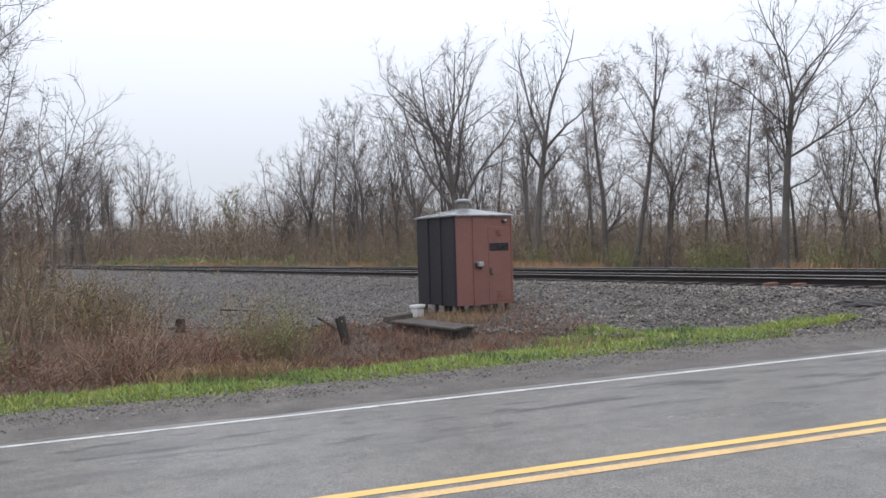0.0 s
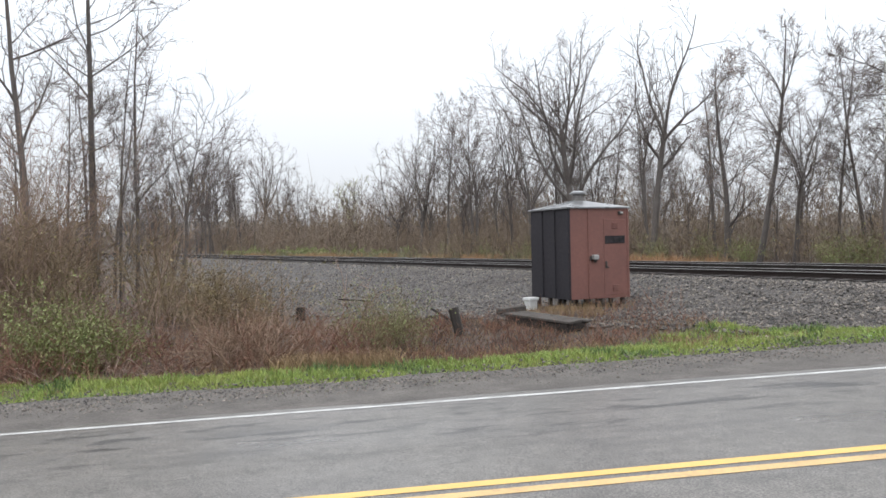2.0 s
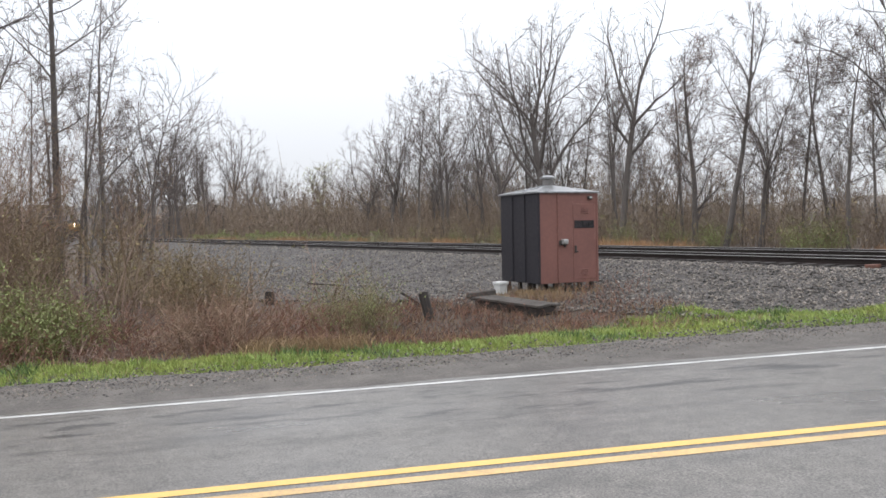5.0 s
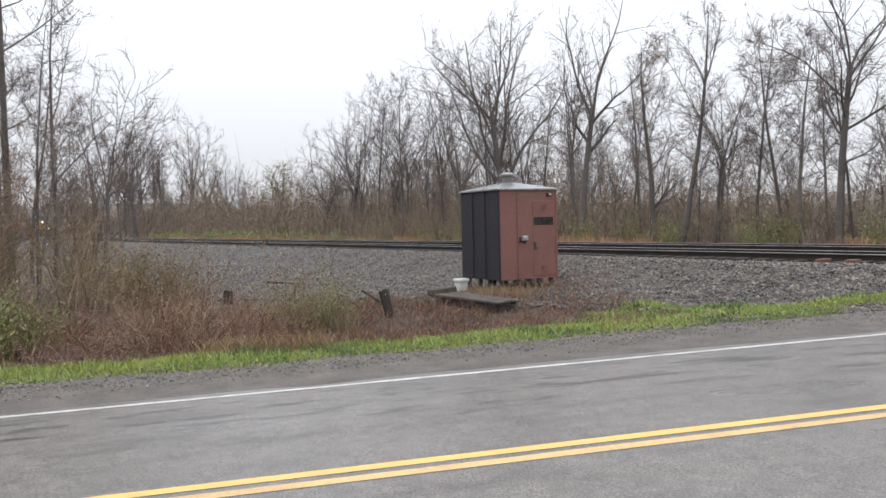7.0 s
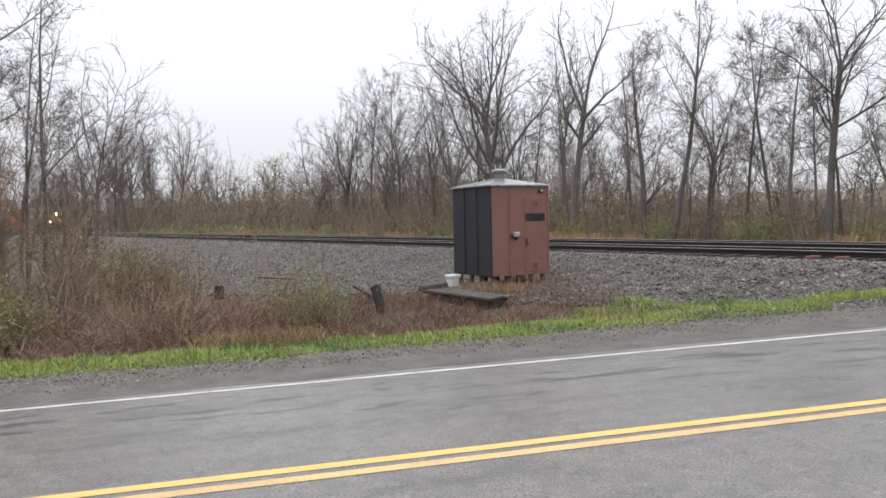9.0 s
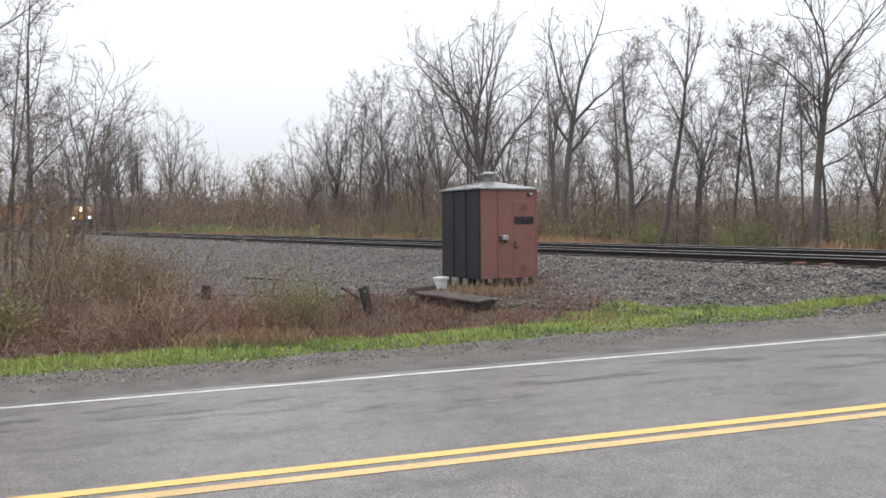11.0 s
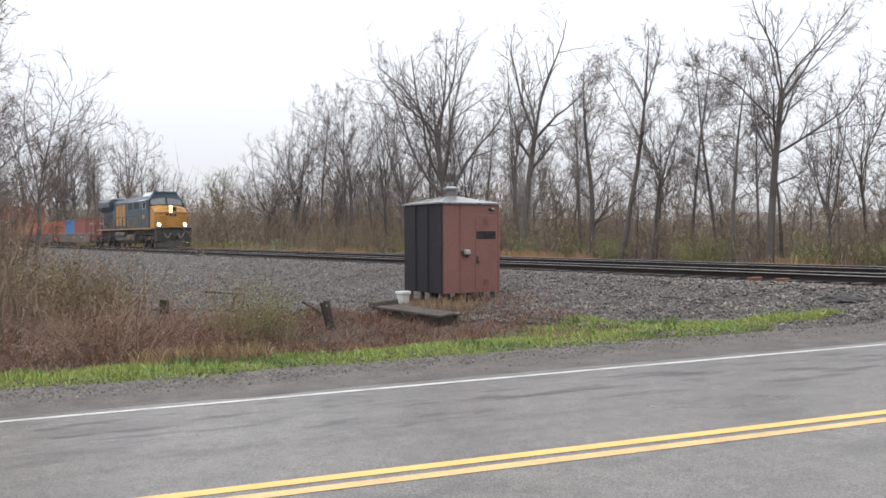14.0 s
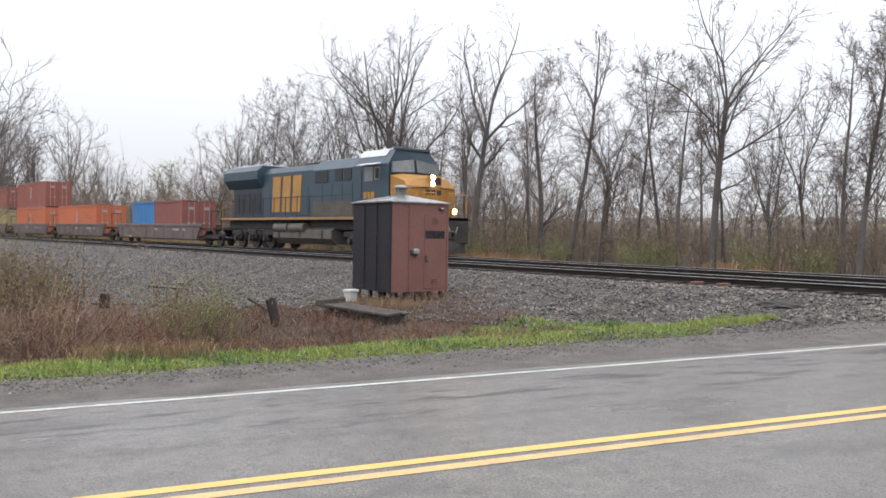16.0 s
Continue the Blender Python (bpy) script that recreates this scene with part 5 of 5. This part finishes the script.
    part("fuel_tank", prism(bmesh.new(), [(-1.0, 0.32), (-1.36, 0.62), (-1.36, 1.0), (-1.0, 1.2), (1.0, 1.2), (1.36, 1.0), (1.36, 0.62), (1.0, 0.32)], "x", -14.9, -8.4), M_TANK, lo, "dusty fuel tank")
    for i in range(3):
        part("tank_rib", one_box(-14.2 + i * 2.4, -14.1 + i * 2.4, -1.385, 1.385, 0.6, 1.02), M_GRIME, lo)
    loco_truck(lo, -4.9)
    loco_truck(lo, -18.2)
    rearrail = bmesh.new()
    for s in (-1, 1):
        rail_line(rearrail, [(-21.6, s * 0.4, 1.6), (-21.6, s * 0.4, 2.65), (-21.6, s * 1.45, 2.65), (-21.6, s * 1.45, 0.9)])
    part("rear_handrail", rearrail, M_GOLD, lo)
    # proportions of this type: a little shorter and taller than drawn above
    for ob in lo.children_recursive:
        if ob.name.startswith("wheelset"):
            ob.location.x *= SHORT
        else:
            ob.data.transform(Matrix.Diagonal((SHORT, 1, 1.05, 1)))
    return lo


M_WELL = mat("well_car_brown", (0.15, 0.105, 0.095), (0.09, 0.07, 0.065), rough=0.6, scale=0.8, fine=10, bump=0.08, each=0.12)
M_YELLOW_DULL = mat("dull_yellow", (0.36, 0.29, 0.12), (0.26, 0.21, 0.09), rough=0.6, scale=0.8, fine=10, bump=0.08)
M_WHITEMARK = mat("white_marking", (0.36, 0.34, 0.32), (0.28, 0.26, 0.25), rough=0.6, scale=4, fine=20)


def build_well_car(L=16.6):
    """Local: front end at x = 0, reaching to -L; the well sits low between the trucks."""
    car = thing("well_car", "rust-brown double-stack well car on the rails", "rail car", group="train of well cars")
    for s in (-1, 1):
        side = part("side_sill", prism(bmesh.new(), [(-1.5, 1.22), (-2.1, 0.38), (-L + 2.1, 0.38), (-L + 1.5, 1.22)], "y", s * 1.42 - 0.05, s * 1.42 + 0.05), M_WELL, car, "rust-brown well side")
        part("top_chord", one_box(-L + 1.2, -1.2, s * 1.43 - 0.09, s * 1.43 + 0.09, 1.2, 1.38, bevel=0.02), M_WELL, side)
        for i in range(9):
            x = -2.6 - i * (L - 5.2) / 8
            part("stiffener", one_box(x - 0.05, x + 0.05, s * 1.47 - 0.03, s * 1.47 + 0.03, 0.42, 1.2), M_WELL, side)
        for x, w in ((-6.0, 1.1), (-9.2, 0.5), (-4.2, 0.35)):
            part("marking_bar", one_box(x, x + w, s * 1.485 - 0.012, s * 1.485 + 0.012, 0.92, 1.06), M_WHITEMARK, side, "pale stencilled marking bar")
    part("well_floor", one_box(-L + 2.0, -2.0, -1.38, 1.38, 0.30, 0.40), M_GRIME, car)
    for x0, x1 in ((-2.0, -0.15), (-L + 0.15, -L + 2.0)):
        part("end_platform", box(one_box(x0, x1, -1.2, 1.2, 0.98, 1.14, bevel=0.02), (x0 + x1) / 2 - 0.25, (x0 + x1) / 2 + 0.25, -0.35, 0.35, 0.6, 1.0), M_GRIME, car, "dark end platform")
    part("bulkhead_rail", rod(rod(rod(bmesh.new(), (-0.5, -1.2, 1.1), (-0.5, -1.2, 2.2), 0.03, 6), (-0.5, -0.5, 1.1), (-0.5, -0.5, 2.2), 0.03, 6), (-0.5, -1.2, 2.2), (-0.5, -0.5, 2.2), 0.03, 6), M_GRIME, car)
    for s in (-1, 1):
        part("truck_side", one_box(-1.95, 0.35, s * 1.0 - 0.07, s * 1.0 + 0.07, 0.42, 0.68, bevel=0.04), M_GRIME, car, "dark truck side frame")
    for x in (-1.65, 0.05):
        wheelset(car, x, 0.48)
    part("drawbar", one_box(-L - 0.3, -L + 0.4, -0.12, 0.12, 0.75, 0.95, bevel=0.03), M_GRIME, car)
    return car


def container_material(name, a, b):
    return mat(name, a, b, rough=0.5, scale=0.6, fine=9, bump=0.05, each=0.08)


M_CRED = container_material("container_red", (0.29, 0.085, 0.062), (0.23, 0.075, 0.06))
M_CORANGE = container_material("container_orange", (0.52, 0.13, 0.05), (0.42, 0.12, 0.055))
M_CBLUE = container_material("container_blue", (0.035, 0.20, 0.46), (0.04, 0.17, 0.38))
M_CMAROON = container_material("container_maroon", (0.26, 0.085, 0.07), (0.20, 0.075, 0.065))
made_boxes = {}


def container(L, material, label):
    """A corrugated box with corner posts, rails and locking bars at its front end; local front at x = 0, floor at z = 0."""
    key = (L, material.name)
    if key in made_boxes:
        return copy_thing(made_boxes[key], pose(0, 0, 0))
    H, W = 2.59, 1.22
    c = thing("shipping_container", label, "container", group="containers on the train")
    for s in (-1, 1):
        n, prof = int(L / 0.28), []
        for i in range(n):
            x = -0.15 - i * (L - 0.3) / n
            w = (L - 0.3) / n
            prof += [(x, s * W), (x - w * 0.3, s * W), (x - w * 0.5, s * (W - 0.035)), (x - w * 0.8, s * (W - 0.035))]
        prof += [(-L + 0.15, s * W), (-L + 0.15, s * (W - 0.08)), (-0.15, s * (W - 0.08))]
        part("side_wall", prism(bmesh.new(), prof, "z", 0.15, H - 0.1), material, c)
        for z0, z1 in ((0, 0.16), (H - 0.11, H)):
            part("side_rail", one_box(-L, 0, s * W - 0.04, s * W + 0.006, z0, z1), material, c)
        for x in (-0.08, -L + 0.08):
            part("corner_post", one_box(x - 0.08, x + 0.08, s * (W - 0.07) - 0.08, s * (W - 0.07) + 0.08, 0, H, bevel=0.01), material, c)
        if L > 6:
            part("marking_bar", one_box(-L * 0.5, -L * 0.5 + 0.3, s * (W + 0.004) - 0.006, s * (W + 0.004) + 0.006, 0.9, 2.1), M_WHITEMARK, c, "pale lettering bar")
    part("roof", one_box(-L + 0.02, -0.02, -W + 0.03, W - 0.03, H - 0.06, H - 0.01), material, c)
    part("floor", one_box(-L + 0.02, -0.02, -W + 0.03, W - 0.03, 0.02, 0.12), M_GRIME, c)
    part("rear_wall", one_box(-L + 0.02, -L + 0.08, -W + 0.1, W - 0.1, 0.1, H - 0.08), material, c)
    for s in (-1, 1):
        door = part("door", one_box(-0.07, -0.02, min(s * 0.01, s * (W - 0.14)), max(s * 0.01, s * (W - 0.14)), 0.14, H - 0.1, bevel=0.01), material, c)
        for y in (0.35, 0.75):
            part("locking_bar", rod(bmesh.new(), (0.0, s * y, 0.12), (0.0, s * y, H - 0.1), 0.022, 6), M_WHITEMARK, door, "pale locking bar")
            part("keeper", one_box(-0.01, 0.035, s * y - 0.09, s * y + 0.09, 1.0, 1.1), M_WHITEMARK, door)
        part("marking_bar", one_box(-0.02, -0.005, s * 0.55 - 0.2, s * 0.55 + 0.2, 1.95, 2.15), M_WHITEMARK, door, "pale lettering bar")
    made_boxes[key] = c
    return c


C_RED = "rust-red corrugated shipping container on a well car"
C_ORA = "bright orange corrugated shipping container on a well car"
C_MAR = "dull maroon shipping container on a well car"
C_YEL = "dull yellow shipping container on a well car"
loco = build_locomotive()
first_car = build_well_car(18.4)
rolling = [(loco, 0.0, 0.0)]
PITCH = 16.75
plain_car = build_well_car(16.7)
# what each car carries: (length, material, label, setback, level)
loads = [
    [(4.9, M_CMAROON, C_MAR, 5.0, 0), (4.3, M_CBLUE, "blue short shipping container on a well car", 10.0, 0)],
    [(11.1, M_CORANGE, C_ORA, 4.3, 0)],
    [(11.1, M_CORANGE, C_ORA, 3.3, 0), (11.1, M_CRED, C_RED, 3.3, 1)],
    [(11.1, M_YELLOW_DULL, C_YEL, 2.7, 0), (11.1, M_CRED, C_RED, 2.7, 1)],
    [(11.1, M_CRED, C_RED, 2.7, 0), (11.1, M_CORANGE, C_ORA, 2.7, 1)],
    [(11.1, M_CORANGE, C_ORA, 2.7, 0)],
    [(11.1, M_CMAROON, C_MAR, 2.7, 0), (11.1, M_CRED, C_RED, 2.7, 1)],
    [(11.1, M_CRED, C_RED, 2.7, 0)],
    [(11.1, M_CORANGE, C_ORA, 2.7, 0), (11.1, M_CMAROON, C_MAR, 2.7, 1)],
]
for i, load in enumerate(loads):
    car = first_car if i == 0 else plain_car if i == 1 else copy_thing(plain_car, pose(0, 0, 0))
    front = -21.4 if i == 0 else -39.9 - (i - 1) * PITCH
    rolling.append((car, front, 0.0))
    for L, material, label, back, level in load:
        rolling.append((container(L, material, label), front - back, 0.41 + level * 2.6))

# ---- details beside the hut ----
def post():
    bm = bmesh.new()
    rod(bm, (0, 0, -0.25), (-0.05, -0.02, 0.56), 0.095, 9, 0.105)
    for v in bm.verts:
        if v.co.z > 0.4:
            v.co.z += 0.07 * noise.noise(v.co * 9)
        v.co.x += 0.02 * noise.noise(v.co * 6)
    ob = thing("post", "short rotten black timber post leaning in the weeds", "post", pose(-14.4, 8.0, ground_z(-14.4, 8.0), 8, -6, 0))
    part("stake", bm, M_BLACKWOOD, ob)
    return ob


def plank(name, label, p, q, w, t, material, category="plank"):
    """A board from p to q, its ends a little broken."""
    p, q = Vector(p), Vector(q)
    L = (q - p).length
    bm = one_box(-L / 2, L / 2, -w / 2, w / 2, -t / 2, t / 2, bevel=min(t, w) * 0.15)
    for v in bm.verts:
        v.co += Vector((noise.noise(v.co * 3 + p), noise.noise(v.co * 4), 0)) * 0.03
    ob = part(name, bm, material, None)
    ob.matrix_basis = Matrix.Translation((p + q) / 2) @ (q - p).to_track_quat("X", "Z").to_matrix().to_4x4()
    return tagged(ob, label, category)


post()
stump = part("stump", rod(bmesh.new(), (0, 0, -0.2), (0.02, 0.03, 0.33), 0.13, 9, 0.11), M_BLACKWOOD, None)
stump.matrix_basis = pose(-19.0, 6.1, ground_z(-19.0, 6.1))
tagged(stump, "short dark weathered stump in dry grass", "stump")


def deck_slab():
    """A low platform of old boards on dark bearers before the hut; x runs along its boards."""
    ob = thing("platform", "low weathered grey plank platform on dark bearers", "platform", pose(-15.33, 9.63, 0.0, 0, 2.0, 8.8))
    L, W = 2.02, 0.70
    for i in range(4):
        part("board", one_box(-0.03 * (i % 2), L - 0.05 * (i % 3), W * i / 4 + 0.008, W * (i + 1) / 4 - 0.008, 0.055 + 0.006 * (i % 2), 0.11, bevel=0.008), M_OLDWOOD, ob)
    for x in (0.12, L * 0.5, L - 0.2):
        part("bearer", one_box(x - 0.09, x + 0.09, 0.03, W - 0.03, -0.3, 0.055, bevel=0.02), M_BLACKWOOD, ob, "dark rotten bearer")
    part("bearer", one_box(0.05, L - 0.1, 0.06, 0.18, -0.14, 0.05, bevel=0.02), M_BLACKWOOD, ob, "dark rotten bearer")
    return ob


deck_slab()
plank("timber", "short old timber lying behind a low platform", (-16.22, 10.07, 0.06), (-16.43, 10.91, 0.08), 0.2, 0.14, M_OLDWOOD)


def white_bin():
    ob = thing("plastic_tub", "white plastic tub with a lid beside the hut", "tub", pose(-17.02, 11.54, ground_z(-17.02, 11.54) + 0.03, 0, 0, 10))
    bm = bmesh.new()
    v0 = [bm.verts.new((x, y, 0)) for x, y in ((-0.11, -0.13), (0.11, -0.13), (0.11, 0.13), (-0.11, 0.13))]
    v1 = [bm.verts.new((x, y, 0.32)) for x, y in ((-0.13, -0.155), (0.13, -0.155), (0.13, 0.155), (-0.13, 0.155))]
    bm.faces.new(v0[::-1])
    bm.faces.new(v1)
    for i in range(4):
        bm.faces.new((v0[i], v0[(i + 1) % 4], v1[(i + 1) % 4], v1[i]))
    part("body", bm, M_PLASTIC, ob)
    part("lid", one_box(-0.165, 0.165, -0.19, 0.19, 0.30, 0.39, bevel=0.015), M_PLASTIC, ob)
    ob.scale = (0.85, 0.85, 0.85)
    return ob


white_bin()
for k, (a, b, w, t) in enumerate((((-16.62, 8.48), (-16.42, 8.84), 0.14, 0.05), ((-16.93, 8.59), (-17.23, 9.03), 0.14, 0.05), ((-24.5, 9.2), (-23.3, 9.9), 0.12, 0.05))):
    plank("timber", "broken dark timber scrap lying on the ballast", (*a, ground_z(*a) + (0.32 if k == 0 else 0.1)), (*b, ground_z(*b) + 0.05), w, t, M_BLACKWOOD)
# a long dark pile of asphalt crumbs beside the near track and scraps of litter
heap = bmesh.new()
bmesh.ops.create_icosphere(heap, subdivisions=3, radius=1.0)
for v in heap.verts:
    v.co = Vector((v.co.x * 0.5, v.co.y * 0.3, v.co.z * 0.12)) * (1 + 0.3 * noise.noise(v.co * 3))
hp = part("mound", heap, mat("dark_crumbs", (0.05, 0.047, 0.045), (0.03, 0.028, 0.027), rough=0.8, scale=6, fine=40, bump=0.8, depth=0.03), None)
hp.matrix_basis = pose(-8.0, 16.0, ground_z(-8.0, 16.0) + 0.02, 0, 0, 10)
tagged(hp, "low dark mound of crumbled asphalt beside the track", "mound")
for k in range(2):
    rust = part("rail_clip", one_box(-0.09, 0.09, -0.2, 0.2, 0.0, 0.09, bevel=0.015), mat("orange_rust", (0.17, 0.075, 0.05), (0.10, 0.05, 0.038), rough=0.8, scale=5, fine=30), None)
    rust.matrix_basis = pose(-10.45 - 0.72 * k, 18.0, 0.55)
    tagged(rust, "orange rusted steel plate beside the rail", "rail plate", group="rusted plates")
lit = random.Random(9)
for x, y, k in ((-8.1, 11.9, 1.0), (-9.1, 5.0, 0.6), (-9.55, 3.0, 0.5), (-8.0, 10.2, 0.5), (-7.3, 12.6, 0.6), (-10.6, 2.5, 0.6), (-6.9, 13.3, 0.5)):
    bm = bmesh.new()
    bmesh.ops.create_icosphere(bm, subdivisions=2, radius=0.07 * k)
    for v in bm.verts:
        v.co = Vector((v.co.x * 1.3, v.co.y, v.co.z * 0.55)) * (1 + 0.5 * noise.noise(v.co * 30 + Vector((x, y, 0))))
    ob = part("litter", bm, M_PLASTIC, None)
    s_, q_ = road_sq(x, y)
    ob.matrix_basis = pose(x, y, ground_z(x, y) + 0.06 * k + (0.06 if q_ < 10.1 else 0), 0, 0, lit.uniform(0, 360))
    tagged(ob, "crumpled scrap of white litter on the verge", "litter", group="roadside litter")


# ---- loose ballast stones, and grit along the shoulder ----
def stones(name, places, s0, s1, material, label, seed):
    rnd = random.Random(seed)
    vs, fs = [], []
    base = ((1, 0, 0), (-1, 0, 0), (0, 1, 0), (0, -1, 0), (0, 0, 1), (0, 0, -1))
    tri = ((0, 2, 4), (2, 1, 4), (1, 3, 4), (3, 0, 4), (2, 0, 5), (1, 2, 5), (3, 1, 5), (0, 3, 5))
    for x, y, z in places:
        r = rnd.uniform(s0, s1)
        a, o = rnd.uniform(0, 6.28), len(vs)
        c, s = math.cos(a), math.sin(a)
        sx, sy, sz = (r * rnd.uniform(0.7, 1.4) for _ in range(3))
        kx, ky = rnd.uniform(-0.5, 0.5), rnd.uniform(-0.5, 0.5)
        for bx_, by_, bz_ in base:
            px, py, pz = bx_ * sx + bz_ * kx * r, by_ * sy + bz_ * ky * r, bz_ * sz * 0.75
            vs.append((x + c * px - s * py, y + s * px + c * py, z + pz))
        fs += [(o + i, o + j, o + k) for i, j, k in tri]
    return tagged(raw(name, vs, fs, material), label, "stones", kind="stuff")


def stone_places(seed, n, x0, x1, y1):
    rnd, out = random.Random(seed), []
    while len(out) < n:
        x = x0 + (x1 - x0) * rnd.random() ** 0.8
        y = rnd.uniform(ballast_edge(x) - 0.3, y1)
        s, q = road_sq(x, y)
        if q < 10.3 or (s < 10.3 and q < verge_far(s) and (s < 7.2 or rnd.random() < 0.5)) or (-18.2 < x < -16.2 and 12.1 < y < 14):
            continue
        out.append((x, y, ground_z(x, y) + rnd.uniform(0.03, 0.055)))
    return out


stones("ballast_stones", stone_places(31, 31000, -38, -3, 17.75), 0.014, 0.044, M_STONE, "loose grey crushed ballast stones", 32)
stones("ballast_stones", stone_places(34, 5000, -80, -38, 18.2), 0.03, 0.075, M_STONE, "loose grey crushed ballast stones", 35)
stones("ballast_stones", [(x, y, 0.55) for x, y in ((random.Random(i).uniform(-40, 2), random.Random(i + 9999).choice((random.Random(i + 5).uniform(19.9, 22.4), random.Random(i + 7).uniform(17.0, 17.7)))) for i in range(3000))], 0.025, 0.05, M_STONE, "loose grey ballast stones between the tracks", 33)


def grit_places(seed, n):
    rnd, out = random.Random(seed), []
    for _ in range(n):
        s = rnd.uniform(-12, 14)
        q = min(max(rnd.gauss(10.05, 0.3), 9.2), 10.7)
        x, y = road_xy(s, q)
        out.append((x, y, max(road_z(s) - 0.012 * abs(q - 5.4) + 0.018, ground_z(x, y) + 0.005)))
    return out


stones("shoulder_grit", grit_places(41, 6000), 0.004, 0.013, mat("dark_grit", (0.19, 0.165, 0.14), (0.085, 0.072, 0.06), rough=0.8, bump=0, island=0.8), "dark grit and crumbs along the road shoulder", 42)
stones("shoulder_grit", [(*road_xy(s, q), max(road_z(s) - 0.012 * abs(q - 5.4) + 0.018, ground_z(*road_xy(s, q)) + 0.01)) for s, q in ((random.Random(i).uniform(-12, 14), random.Random(i + 9000).gauss(10.25 + 0.5 * step(3, 9, random.Random(i).uniform(-12, 14)), 0.4)) for i in range(5200)) if q > 9.0], 0.006, 0.022, M_STONE, "loose grey stones along the edge of the shoulder", 43)


# ---- what moves: the train, along the far track ----
TRAIN = ((0.0, -319.7), (3.5, -259.8), (7.0, -199.5), (11.0, -128.05), (12.5, -99.0), (13.0, -88.9), (13.5, -78.8), (14.0, -68.55),
         (14.5, -58.15), (15.0, -47.85), (15.5, -37.25), (16.0, -26.5))


def motions():
    for ob, dx, dz in rolling:
        walk(ob, [(t, pose(x + dx, FAR_Y, RAIL_Z + dz)) for t, x in TRAIN])
    # wheels roll with the train: a row for every thirtieth of a second
    ts, xs = zip(*TRAIN)
    for ob in [o for o in scene.objects if o.name.startswith("wheelset")]:
        x0, r = ob.location.x, ob.location.z
        walk(ob, [(i / 30, pose(x0, 0, r, 0, math.degrees((np.interp(i / 30, ts, xs) - xs[0]) / r))) for i in range(481)])


motions()
